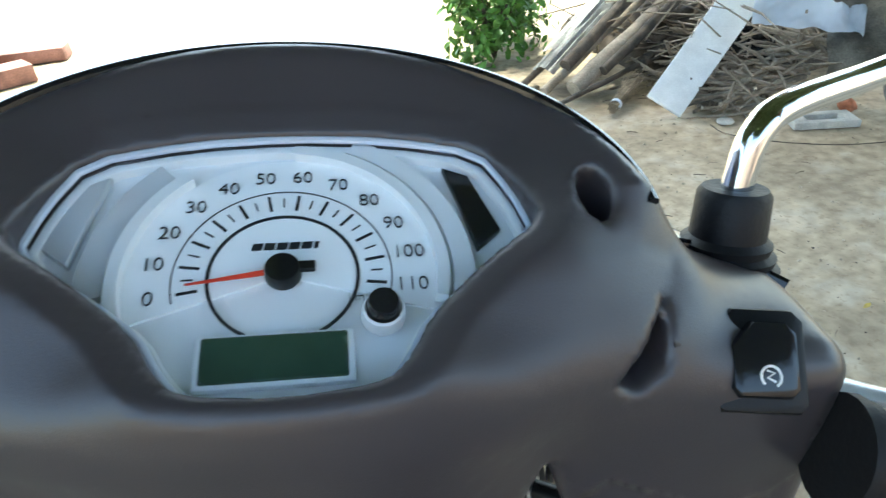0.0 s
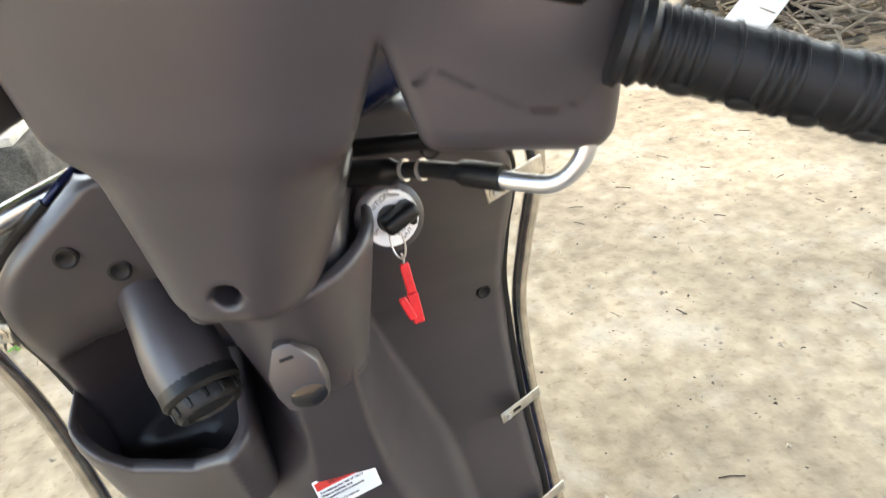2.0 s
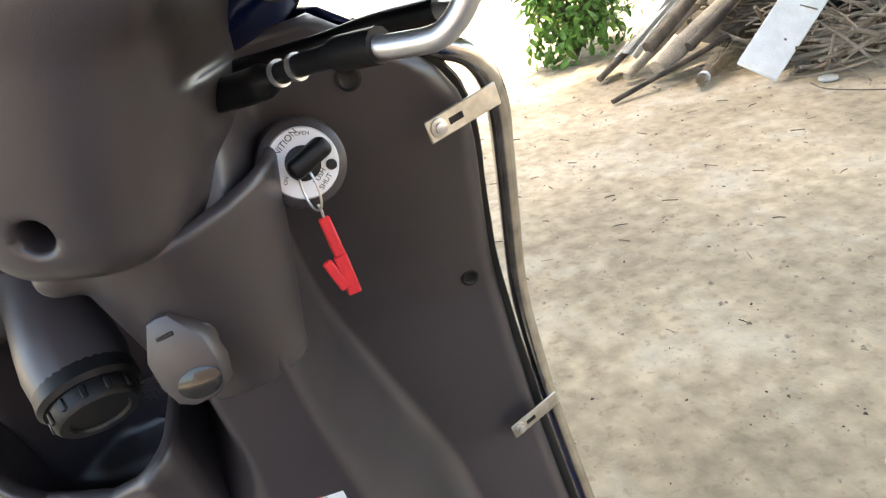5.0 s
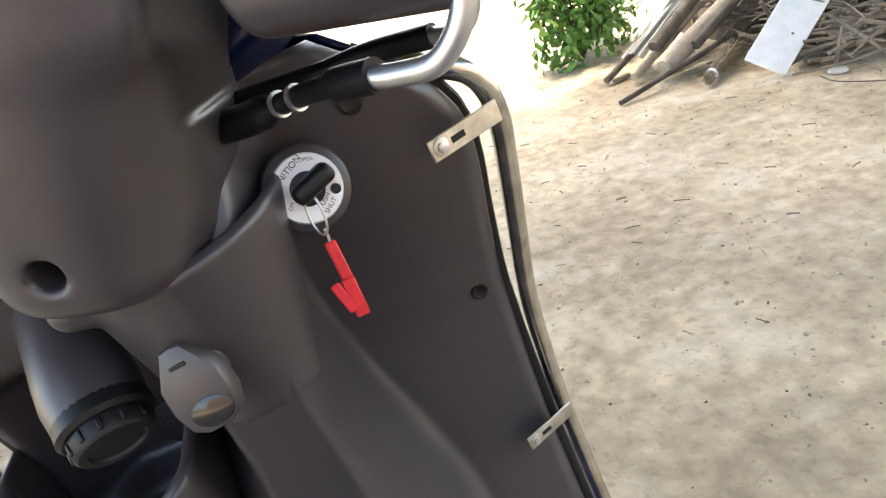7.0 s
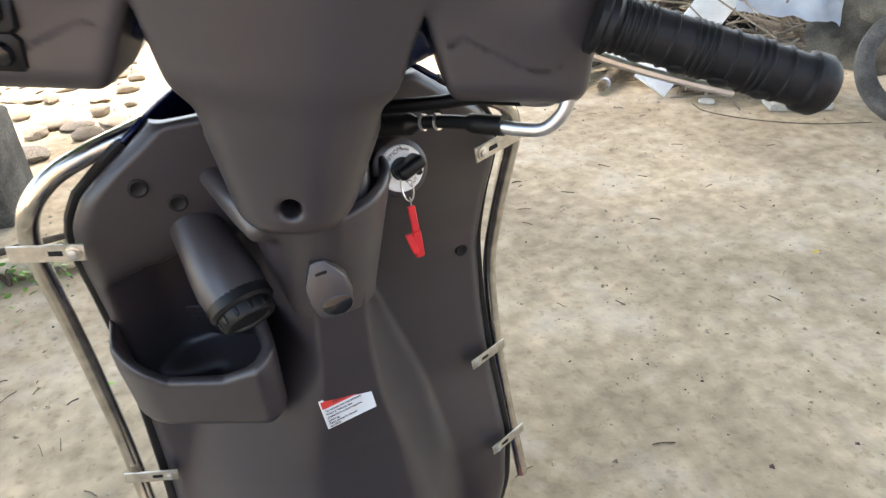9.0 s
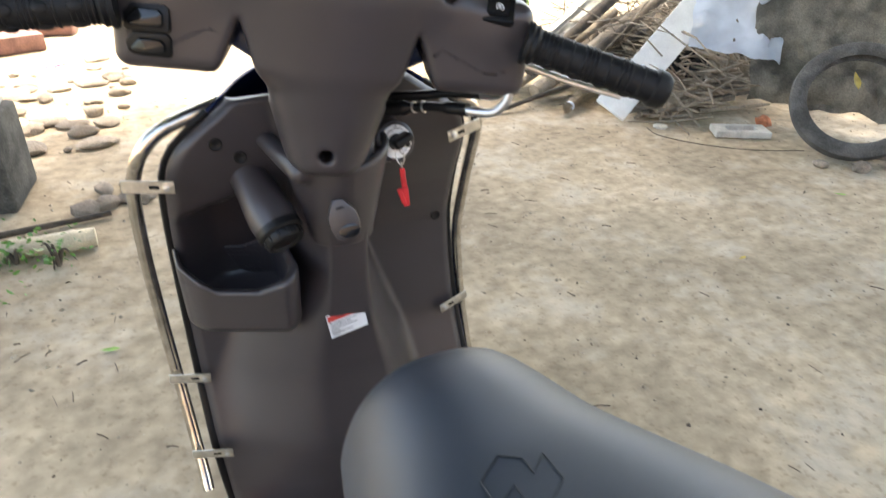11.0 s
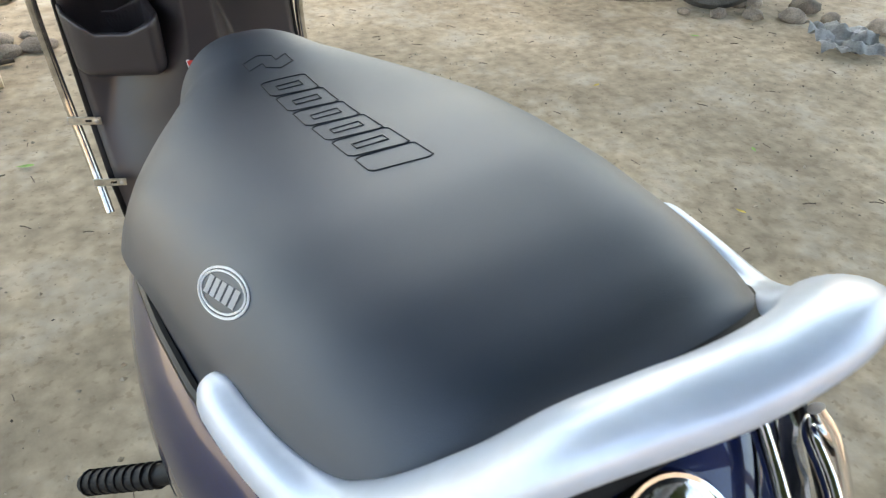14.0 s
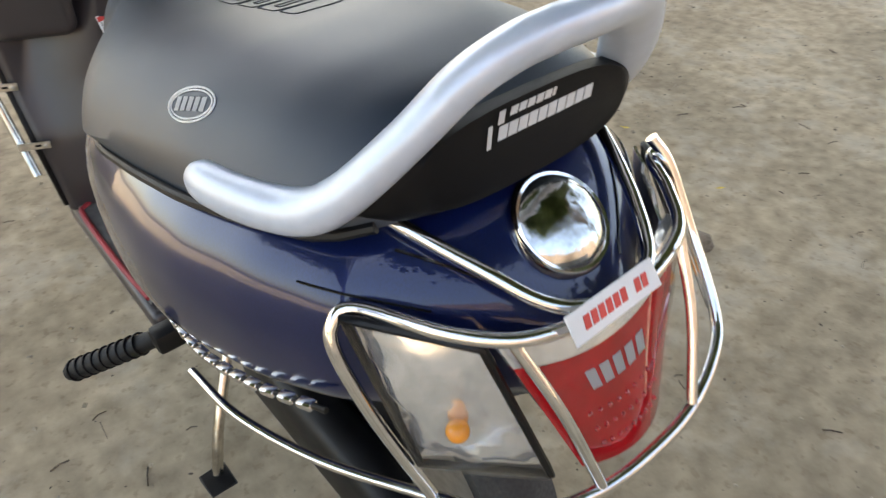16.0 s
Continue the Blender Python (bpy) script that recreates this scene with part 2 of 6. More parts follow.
def tube(path, radius, sides=12, closed=False, cap=True, flat=None):
    """A swept tube along points. radius: a number or one for each point. flat: (side, up) factors of the section, or a list of them."""
    pts = [Vector(p) for p in path]
    n = len(pts)
    rad = radius if isinstance(radius, (list, tuple)) else [radius] * n
    bm = bmesh.new()
    rings = []
    ref = None
    for i, p in enumerate(pts):
        a = pts[(i - 1) % n] if (closed or i > 0) else p
        b = pts[(i + 1) % n] if (closed or i < n - 1) else p
        d = (b - a).normalized()
        if ref is None:
            ref = Vector((0, 0, 1)) if abs(d.z) < 0.9 else Vector((1, 0, 0))
        u = (ref - d * ref.dot(d)).normalized()
        ref = u
        v = d.cross(u)
        su, sv = (flat[i][1], flat[i][0]) if isinstance(flat, list) else (flat[1], flat[0]) if flat else (1, 1)
        rings.append([bm.verts.new(p + (u * math.cos(2 * math.pi * k / sides) * su + v * math.sin(2 * math.pi * k / sides) * sv) * rad[i]) for k in range(sides)])
    for i in range(n if closed else n - 1):
        r0, r1 = rings[i], rings[(i + 1) % n]
        for k in range(sides):
            bm.faces.new((r0[k], r0[(k + 1) % sides], r1[(k + 1) % sides], r1[k]))
    if cap and not closed:
        bm.faces.new(rings[0][::-1])
        bm.faces.new(rings[-1])
    return bm


def curve_pts(ctrl, per=8, closed=False):
    """Catmull-Rom points through the control points."""
    c = [Vector(p) for p in ctrl]
    n = len(c)
    out = []
    for i in range(n if closed else n - 1):
        p1, p2 = c[i], c[(i + 1) % n]
        p0 = c[(i - 1) % n] if (closed or i > 0) else p1 * 2 - p2
        p3 = c[(i + 2) % n] if (closed or i < n - 2) else p2 * 2 - p1
        for k in range(per):
            t = k / per
            out.append(0.5 * ((2 * p1) + (p2 - p0) * t + (2 * p0 - 5 * p1 + 4 * p2 - p3) * t * t + (3 * p1 - p0 - 3 * p2 + p3) * t ** 3))
    if not closed:
        out.append(c[-1])
    return out


def rbox(size, bevel=0.002, segs=2, m=None):
    bm = bmesh.new()
    bmesh.ops.create_cube(bm, size=1, matrix=Matrix.Diagonal((*size, 1)))
    if bevel:
        bmesh.ops.bevel(bm, geom=bm.edges[:] + bm.verts[:], offset=bevel, segments=segs, affect="EDGES", profile=0.5)
    if m is not None:
        bm.transform(m)
    return bm


def cyl(r1, r2, depth, sides=24, bevel=0.0, m=None):
    bm = bmesh.new()
    bmesh.ops.create_cone(bm, cap_ends=True, segments=sides, radius1=r1, radius2=r2, depth=depth)
    if bevel:
        es = [e for e in bm.edges if len(e.link_faces) == 2 and any(len(f.verts) > 4 for f in e.link_faces)]
        bmesh.ops.bevel(bm, geom=es, offset=bevel, segments=2, affect="EDGES", profile=0.5)
    if m is not None:
        bm.transform(m)
    return bm


def lathe(profile, sides=32, m=None):
    """Turns (radius, height) pairs about z."""
    bm = bmesh.new()
    rings = [[bm.verts.new((r * math.cos(2 * math.pi * k / sides), r * math.sin(2 * math.pi * k / sides), z)) for k in range(sides)] if r > 1e-6 else [bm.verts.new((0, 0, z))] for r, z in profile]
    for a, b in zip(rings, rings[1:]):
        for k in range(sides):
            q = [a[k % len(a)], a[(k + 1) % len(a)], b[(k + 1) % len(b)], b[k % len(b)]]
            q = list(dict.fromkeys(q))
            if len(q) > 2:
                bm.faces.new(q)
    if m is not None:
        bm.transform(m)
    return bm


def prism(outline, depth, bevel=0.0, m=None, hole=None):
    """A flat outline (x, y) raised along z from 0 to depth."""
    bm = bmesh.new()
    lo = [bm.verts.new((x, y, 0)) for x, y in outline]
    hi = [bm.verts.new((x, y, depth)) for x, y in outline]
    n = len(outline)
    if hole:
        lo2 = [bm.verts.new((x, y, 0)) for x, y in hole]
        hi2 = [bm.verts.new((x, y, depth)) for x, y in hole]
        for k in range(n):
            j = (k + 1) % n
            bm.faces.new((lo[k], lo[j], hi[j], hi[k]))
            bm.faces.new((lo2[k], hi2[k], hi2[j], lo2[j]))
            bm.faces.new((hi[k], hi[j], hi2[j], hi2[k]))
            bm.faces.new((lo[k], lo2[k], lo2[j], lo[j]))
    else:
        for k in range(n):
            j = (k + 1) % n
            bm.faces.new((lo[k], lo[j], hi[j], hi[k]))
        bm.faces.new(hi)
        bm.faces.new(lo[::-1])
    if bevel:
        es = [e for e in bm.edges if all(abs(v.co.z - depth) < 1e-7 for v in e.verts) and len(e.link_faces) == 2]
        bmesh.ops.bevel(bm, geom=es, offset=bevel, segments=2, affect="EDGES", profile=0.5)
    if m is not None:
        bm.transform(m)
    return bm


def join(*bms):
    out = bms[0]
    for b in bms[1:]:
        me = bpy.data.meshes.new("t")
        b.to_mesh(me)
        b.free()
        out.from_mesh(me)
        bpy.data.meshes.remove(me)
    return out


def text_mesh(body, size, material, depth=0.0003, align="CENTER", shear=0.0, thin=0.0):
    cu = bpy.data.curves.new("t", "FONT")
    cu.body, cu.size, cu.extrude, cu.align_x, cu.align_y, cu.shear = body, size, depth, align, "CENTER", shear
    cu.offset = -thin * size
    ob = new("t", cu)
    me = bpy.data.meshes.new_from_object(ob.evaluated_get(bpy.context.evaluated_depsgraph_get()))
    bpy.data.objects.remove(ob)
    bpy.data.curves.remove(cu)
    me.materials.clear()
    me.materials.append(material)
    return me


def along(p, q, ref=(0, 0, 1)):
    """A matrix at p whose z axis points to q."""
    z = (Vector(q) - Vector(p)).normalized()
    r = Vector(ref) if abs(z.dot(Vector(ref))) < 0.98 else Vector((1, 0, 0))
    x = r.cross(z).normalized()
    y = z.cross(x)
    return Matrix.Translation(p) @ Matrix((x, y, z)).transposed().to_4x4()


# signed distance fields: smooth plastic forms
def smin(a, b, k):
    h = np.clip(0.5 + 0.5 * (b - a) / k, 0, 1)
    return b + (a - b) * h - k * h * (1 - h)


def smax(a, b, k):
    return -smin(-a, -b, k)


def ell(X, Y, Z, c, r):
    x, y, z = (X - c[0]) / r[0], (Y - c[1]) / r[1], (Z - c[2]) / r[2]
    q = np.sqrt(x * x + y * y + z * z) + 1e-9
    g = np.sqrt((x / r[0]) ** 2 + (y / r[1]) ** 2 + (z / r[2]) ** 2) + 1e-9
    return q * (q - 1) / g


def box(X, Y, Z, c, h, r=0.0):
    x, y, z = np.abs(X - c[0]) - h[0] + r, np.abs(Y - c[1]) - h[1] + r, np.abs(Z - c[2]) - h[2] + r
    return np.sqrt(np.maximum(x, 0) ** 2 + np.maximum(y, 0) ** 2 + np.maximum(z, 0) ** 2) + np.minimum(np.maximum(x, np.maximum(y, z)), 0) - r


def capsule(X, Y, Z, a, b, ra, rb):
    a, b = np.array(a), np.array(b)
    d = b - a
    t = np.clip(((X - a[0]) * d[0] + (Y - a[1]) * d[1] + (Z - a[2]) * d[2]) / (d @ d), 0, 1)
    return np.sqrt((X - a[0] - t * d[0]) ** 2 + (Y - a[1] - t * d[1]) ** 2 + (Z - a[2] - t * d[2]) ** 2) - (ra + (rb - ra) * t)


def surface(name, f, lo, hi, h, material):
    """The surface where f is nought (surface nets)."""
    lo = np.array(lo, float)
    n = np.ceil((np.array(hi) - lo) / h).astype(int) + 1
    ax = [lo[i] + h * np.arange(n[i]) for i in range(3)]
    V = f(*np.meshgrid(*ax, indexing="ij"))
    S = V < 0
    cnt = sum(S[i:n[0] - 1 + i, j:n[1] - 1 + j, k:n[2] - 1 + k].astype(int) for i in (0, 1) for j in (0, 1) for k in (0, 1))
    act = (cnt > 0) & (cnt < 8)
    idx = -np.ones(act.shape, int)
    idx[act] = np.arange(act.sum())
    c = np.argwhere(act) * h + lo + h / 2
    p = c.copy()
    e = h * 0.25
    for _ in range(4):
        v = f(p[:, 0], p[:, 1], p[:, 2])
        g = np.stack([(f(p[:, 0] + e * (a == 0), p[:, 1] + e * (a == 1), p[:, 2] + e * (a == 2)) - f(p[:, 0] - e * (a == 0), p[:, 1] - e * (a == 1), p[:, 2] - e * (a == 2))) / (2 * e) for a in range(3)], 1)
        s = v / ((g * g).sum(1) + 1e-6)
        p = np.clip(p - 0.8 * s[:, None] * g, c - h * 0.6, c + h * 0.6)
    faces = []
    for a in range(3):
        b1, b2 = (a + 1) % 3, (a + 2) % 3
        s0 = [slice(None)] * 3
        s1 = [slice(None)] * 3
        s0[a], s1[a] = slice(0, n[a] - 1), slice(1, n[a])
        d = S[tuple(s0)].astype(int) - S[tuple(s1)].astype(int)
        q = np.argwhere(d != 0)
        q = q[(q[:, b1] > 0) & (q[:, b2] > 0) & (q[:, b1] < n[b1] - 1) & (q[:, b2] < n[b2] - 1)]
        sg = d[tuple(q.T)]
        o1, o2 = np.eye(3, dtype=int)[b1], np.eye(3, dtype=int)[b2]
        quad = np.stack([idx[tuple((q - o1 - o2).T)], idx[tuple((q - o2).T)], idx[tuple(q.T)], idx[tuple((q - o1).T)]], 1)
        quad[sg < 0] = quad[sg < 0][:, ::-1]
        faces.append(quad)
    return mesh_from(name, p.tolist(), np.concatenate(faces).tolist(), material)


def lerp_table(x, table):
    """Smooth interpolation of rows (x, a, b, ...), x rising."""
    xs = [r[0] for r in table]
    return [np.interp(x, xs, [r[k] for r in table]) for k in range(1, len(table[0]))]


def smooth_table(x, table):
    """The same, rounded off between the rows."""
    out = [0.0] * (len(table[0]) - 1)
    w = (table[-1][0] - table[0][0]) / len(table) * 0.35
    for o, k in ((-1, 0.25), (0, 0.5), (1, 0.25)):
        for i, v in enumerate(lerp_table(np.asarray(x) + o * w, table)):
            out[i] = out[i] + k * v
    return out

# ---- the scooter ----
SCOOT = pose(0.03, 0, 0, 0, -2, 0)      # leans a little on its stand
scooter = tagged(new("scooter"), "dark blue motor scooter with brown inner panels, parked on bare earth", "scooter")
scooter.matrix_basis = SCOOT
# the handlebars are turned to the right about the raked steering head
HEAD, RAKE = Vector((0, -0.08, 0.894)), Vector((0, -0.454, 0.891))
STEER = Matrix.Translation(HEAD) @ Matrix.Rotation(radians(-18.5), 4, RAKE) @ Matrix.Translation(-HEAD)
# the plane of the instruments
DASH = Matrix(((1, 0, 0, 0), (0, 0.906, -0.423, -0.162), (0, 0.423, 0.906, 1.095), (0, 0, 0, 1)))
LENS = [(-.085, 0), (-.080, .020), (-.070, .040), (-.035, .0475), (0, .0495), (.035, .0475), (.070, .040), (.080, .020), (.085, 0), (.062, -.016), (.044, -.031), (.037, -.044), (.029, -.053), (0, -.056), (-.029, -.053), (-.037, -.044), (-.044, -.031), (-.062, -.016)]
LENS = [(a[0] + (b[0] - a[0]) * f, a[1] + (b[1] - a[1]) * f) for a, b in zip(LENS, LENS[1:] + LENS[:1]) for f in (0.22, 0.78)]


def poly_sd(a, b, pts):
    """Signed distance to a flat outline."""
    d = np.full(np.shape(a), 1e9)
    inside = np.zeros(np.shape(a), bool)
    for (x0, y0), (x1, y1) in zip(pts, pts[1:] + pts[:1]):
        ex, ey = x1 - x0, y1 - y0
        t = np.clip(((a - x0) * ex + (b - y0) * ey) / (ex * ex + ey * ey), 0, 1)
        d = np.minimum(d, (a - x0 - t * ex) ** 2 + (b - y0 - t * ey) ** 2)
        cross = ((y0 > b) != (y1 > b)) & (a < (x1 - x0) * (b - y0) / ((y1 - y0) or 1e-9) + x0)
        inside ^= cross
    d = np.sqrt(d)
    return np.where(inside, -d, d)


def dash_coords(X, Y, Z):
    y, z = Y + 0.162, Z - 1.095
    return X, 0.906 * y + 0.423 * z, -0.423 * y + 0.906 * z


def cover_field(X, Y, Z):
    a, b, c = dash_coords(X, Y, Z)
    ra, rb = 0.1285, np.where(b > 0, 0.0915, 0.060)
    q = np.sqrt((a / ra) ** 2.0 + (b / rb) ** 2)
    p = poly_sd(a, b, LENS)
    lip = 0.0005 + 0.005 * np.clip(p / 0.011, 0, 1) + 0.010 * np.clip((p - 0.012) / 0.026, 0, 1) * np.clip((b + 0.03) / 0.04, 0, 1) - 0.6 * np.clip(p - 0.012, 0, 0.04) * np.clip((0.010 - b) / 0.02, 0, 1)
    hood = smax((q - 1) * 0.085, np.maximum(c - lip, -c - 0.064), 0.012)
    # wings with the switches
    wing = box(X, Y, Z, (0, -0.163, 1.016), (0.200, 0.040, 0.047), 0.015)
    for s in (-1, 1):
        wing = smin(wing, capsule(X, Y, Z, (s * 0.085, -0.160, 1.062), (s * 0.160, -0.160, 1.030), 0.034, 0.036), 0.02)
    d = smin(hood, wing, 0.040)
    # the leg of the cover down to the steering head
    t = np.clip((Z - 0.862) / 0.2, 0, 1)
    w = 0.043 + 0.058 * t
    yc = -0.112 - 0.024 * t
    dep = 0.088
    leg = ((np.abs(X / w) ** 2.7 + np.abs((Y - yc) / dep) ** 2.7) ** (1 / 2.7) - 1) * w * 0.95
    leg = smax(leg, np.abs(Z - 0.965 + 0.05 * np.abs(X)) - 0.107, 0.028)
    d = smin(d, leg, 0.020)
    # open wedges between the leg and the wings
    d = smax(d, -poly_sd(np.abs(X), Z, [(0.086, 1.024), (0.061, 0.940), (0.118, 0.940)]), 0.008)
    # recess round the instruments
    d = smax(d, -np.maximum(p - 0.0008, -c - 0.016), 0.0015)
    # screw pockets and scoops
    for s in (-1, 1):
        d = smax(d, -ell(a, b, c, (s * 0.106, 0.009, 0.012), (0.0058, 0.0115, 0.034)), 0.003)
        d = smax(d, -np.maximum(poly_sd(s * X, Z, [(0.104, 1.060), (0.125, 1.079), (0.123, 1.064), (0.113, 1.057)]), Y + 0.180), 0.003)
    d = smax(d, -capsule(X, Y, Z, (0, -0.25, 0.893), (0, -0.165, 0.893), 0.0085, 0.007), 0.003)
    return d


cover = put("handlebar_cover", surface("handlebar_cover", cover_field, (-0.220, -0.275, 0.845), (0.220, 0.0, 1.165), 0.0030, BROWN), scooter, "grained brown plastic handlebar cover", STEER)


def front_field(X, Y, Z):
    a, b, c = dash_coords(X, Y, Z)
    q = np.sqrt((a / 0.1350) ** 2 + (b / 0.0985) ** 2)
    hood = np.maximum(smax((q - 1) * 0.085, np.abs(c + 0.060) - 0.054, 0.01), -(b - 0.012 - np.abs(a) * 0.1))
    wing = box(X, Y, Z, (0, -0.128, 1.018), (0.188, 0.042, 0.050), 0.03)
    nose = ell(X, Y, Z, (0, -0.04, 1.02), (0.12, 0.09, 0.10))
    d = smin(smin(hood, wing, 0.02), nose, 0.04)
    d = np.maximum(d, -np.maximum(poly_sd(a, b, LENS) - 0.016, -c - 0.05))
    return np.maximum(d, -np.maximum(poly_sd(np.abs(X), Z, [(0.077, 1.032), (0.040, 0.940), (0.128, 0.940)]), Y + 0.09))


put("front_cover", surface("front_cover", front_field, (-0.205, -0.20, 0.90), (0.205, 0.09, 1.16), 0.005, BLUE), scooter, "dark blue front headlamp cover", STEER)

part("hood_trim", tube([DASH @ Vector((0.1270 * math.cos(t), 0.0900 * math.sin(t), 0.0095)) for t in np.linspace(0.05, math.pi - 0.05, 60)], 0.0026, 8), GLOSSBLACK, scooter, "thin black seam round the hood", STEER)

for side in (-1, 1):
    part("wing_trim", tube(curve_pts([(side * 0.128, -0.128, 1.096), (side * 0.150, -0.128, 1.072), (side * 0.178, -0.130, 1.064), (side * 0.2005, -0.150, 1.058)], 6), 0.0032, 8), GLOSSBLACK, scooter, "", STEER)

# instruments
cluster = put("instrument_cluster", bm_mesh("bezel", prism(LENS, 0.012, 0.001, DASH @ Matrix.Translation((0, 0, -0.016)), hole=[(x * 0.955, y * 0.94 - 0.0006) for x, y in LENS]), BEZEL), scooter, "white speedometer under a clear lens", STEER)
part("bezel_rim", tube([DASH @ Vector((x * 1.004, y * 1.004, -0.001)) for x, y in LENS], 0.0015, 8, closed=True), SILVER, cluster, "pale raised rim of the lens")
HUB = (0.001, -0.0115)
dial_m = DASH @ Matrix.Translation((-0.0030, 0.0035, -0.0100))
part("dial_base", prism([(x * 0.965 + 0.003, y * 0.95 - 0.0035) for x, y in LENS], 0.002, 0, dial_m), BEZEL, cluster)


def band(r0, r1, a0, a1, z, depth, material, name, label="", n=40):
    bm = bmesh.new()
    for k in range(n):
        u, v = radians(a0 + (a1 - a0) * k / n), radians(a0 + (a1 - a0) * (k + 1) / n)
        q = [(HUB[0] + r * math.cos(t), HUB[1] + r * math.sin(t)) for r, t in ((r0, u), (r1, u), (r1, v), (r0, v))]
        lo = [bm.verts.new((x, y, 0)) for x, y in q]
        hi = [bm.verts.new((x, y, depth)) for x, y in q]
        bm.faces.new(hi)
        for i in range(4):
            bm.faces.new((lo[i], lo[(i + 1) % 4], hi[(i + 1) % 4], hi[i]))
    bmesh.ops.remove_doubles(bm, verts=bm.verts, dist=1e-6)
    bm.transform(dial_m @ Matrix.Translation((0, 0, z)))
    return part(name, bm, material, cluster, label, smooth=False)


band(0.0000, 0.0514, -18, 198, 0.0022, 0.0012, DIALWHITE, "dial", "white speed scale")
band(0.0514, 0.0556, -14, 86, 0.0022, 0.0055, BEZEL, "dial_rim", "bright arched rim")
band(0.0514, 0.0556, 128, 196, 0.0022, 0.0055, BEZEL, "dial_rim")
band(0.0572, 0.0647, -14, 66, 0.0022, 0.0040, BEZEL, "side_band", "ribbed silver arc")
band(0.0567, 0.0657, 132, 186, 0.0022, 0.0035, GREYPRINT, "side_band")
band(0.0242, 0.0254, -62, 242, 0.0036, 0.0002, INK, "scale_ring")
band(0.0360, 0.0364, -14, 194, 0.0036, 0.0002, INK, "scale_ring")
for i in range(23):
    t = radians(189 - 8.95 * i)
    major = i % 2 == 0
    r0, r1 = (0.0278, 0.0345) if major else (0.0292, 0.0331)
    bm = rbox((r1 - r0, 0.0010 if major else 0.0005, 0.0003), 0)
    bm.transform(dial_m @ Matrix.Translation((HUB[0], HUB[1], 0.0037)) @ Matrix.Rotation(t, 4, "Z") @ Matrix.Translation(((r0 + r1) / 2, 0, 0)))
    part("tick", bm, INK, cluster, smooth=False)
for i in range(12):
    t = radians(189 - 17.9 * i)
    me = text_mesh(str(10 * i), 0.0076, INK, thin=0.022)
    me.transform(dial_m @ Matrix.Translation((HUB[0] + 0.0432 * math.cos(t), HUB[1] + 0.0432 * math.sin(t), 0.0038)))
    put("numeral", me, cluster)
me = text_mesh("km/h", 0.0044, INK, thin=0.02)
me.transform(dial_m @ Matrix.Translation((0.0265, -0.0215, 0.0039)))
put("unit_mark", me, cluster)
# maker's mark: plain slanted blocks
for i in range(6):
    w = 0.0014 if i == 5 else 0.0034
    x = -0.0100 + 0.0042 * i
    part("maker_mark", prism([(x, -0.0014), (x + w, -0.0014), (x + w + 0.0006, 0.0014), (x + 0.0006, 0.0014)], 0.0003, 0, dial_m @ Matrix.Translation((0, 0.0005, 0.0037))), INK, cluster, smooth=False)
part("hub_cap", cyl(0.0062, 0.0057, 0.006, 28, 0.0008, dial_m @ Matrix.Translation((*HUB, 0.0065))), BLACK, cluster, "black needle hub")
part("needle_tail", rbox((0.006, 0.004, 0.002), 0.0005, 1, dial_m @ Matrix.Translation((HUB[0] + 0.0078, HUB[1] + 0.0006, 0.0078))), BLACK, cluster)
part("needle", prism([(-0.031, 0.0001), (-0.006, 0.0010), (-0.006, -0.0010), (-0.031, -0.0004)], 0.0006, 0, dial_m @ Matrix.Translation((*HUB, 0.0068)) @ Matrix.Rotation(radians(7), 4, "Z")), NEEDLE, cluster, "red speed needle", smooth=False)
part("lcd_frame", rbox((0.049, 0.0185, 0.0035), 0.0012, 2, dial_m @ Matrix.Translation((-0.001, -0.0425, 0.0035))), BEZEL, cluster)
part("lcd", rbox((0.045, 0.0158, 0.0020), 0.0006, 1, dial_m @ Matrix.Translation((-0.001, -0.0422, 0.0048))), LCD, cluster, "blank grey-green display")
part("trip_button", cyl(0.0056, 0.0050, 0.014, 28, 0.0012, DASH @ Matrix.Translation((0.0300, -0.0270, -0.0005))), GLOSSBLACK, cluster, "black trip button")
part("button_collar", lathe([(0.0058, -0.004), (0.0072, -0.004), (0.0068, 0.0015), (0.0060, 0.0020), (0.0058, -0.004)], 28, DASH @ Matrix.Translation((0.0300, -0.0270, 0.0))), GREYPRINT, cluster)
# dark tell-tale windows at the sides
for s in (-1, 1):
    win = [(s * 0.0595, 0.0330), (s * 0.0690, 0.0285), (s * 0.0775, 0.0030), (s * 0.0680, -0.0050), (s * 0.0640, 0.0150)]
    part("telltale_window", prism(win if s < 0 else win[::-1], 0.0030, 0.0005, dial_m @ Matrix.Translation((0, 0, 0.0025))), GLOSSBLACK if s > 0 else GREYPRINT, cluster, "dark warning lamp window" if s > 0 else "grey warning lamp window")
bm = bmesh.new()
rings = []
for f, z in ((0.985, 0.0), (0.965, 0.0015), (0.85, 0.0030), (0.5, 0.0045), (0.0, 0.0050)):
    rings.append([bm.verts.new((x * f, y * f, z - 0.003)) for x, y in LENS] if f else [bm.verts.new((0, 0, z - 0.003))])
for r0, r1 in zip(rings, rings[1:]):
    for k in range(len(LENS)):
        j = (k + 1) % len(LENS)
        bm.faces.new(list(dict.fromkeys((r0[k], r0[j], r1[j % len(r1)], r1[k % len(r1)]))))
geo = bmesh.ops.solidify(bm, geom=bm.faces[:], thickness=0.0012)
bm.transform(DASH)
lens = part("lens", bm, DASHGLASS, cluster, "clear curved instrument lens")
lens.visible_shadow = False

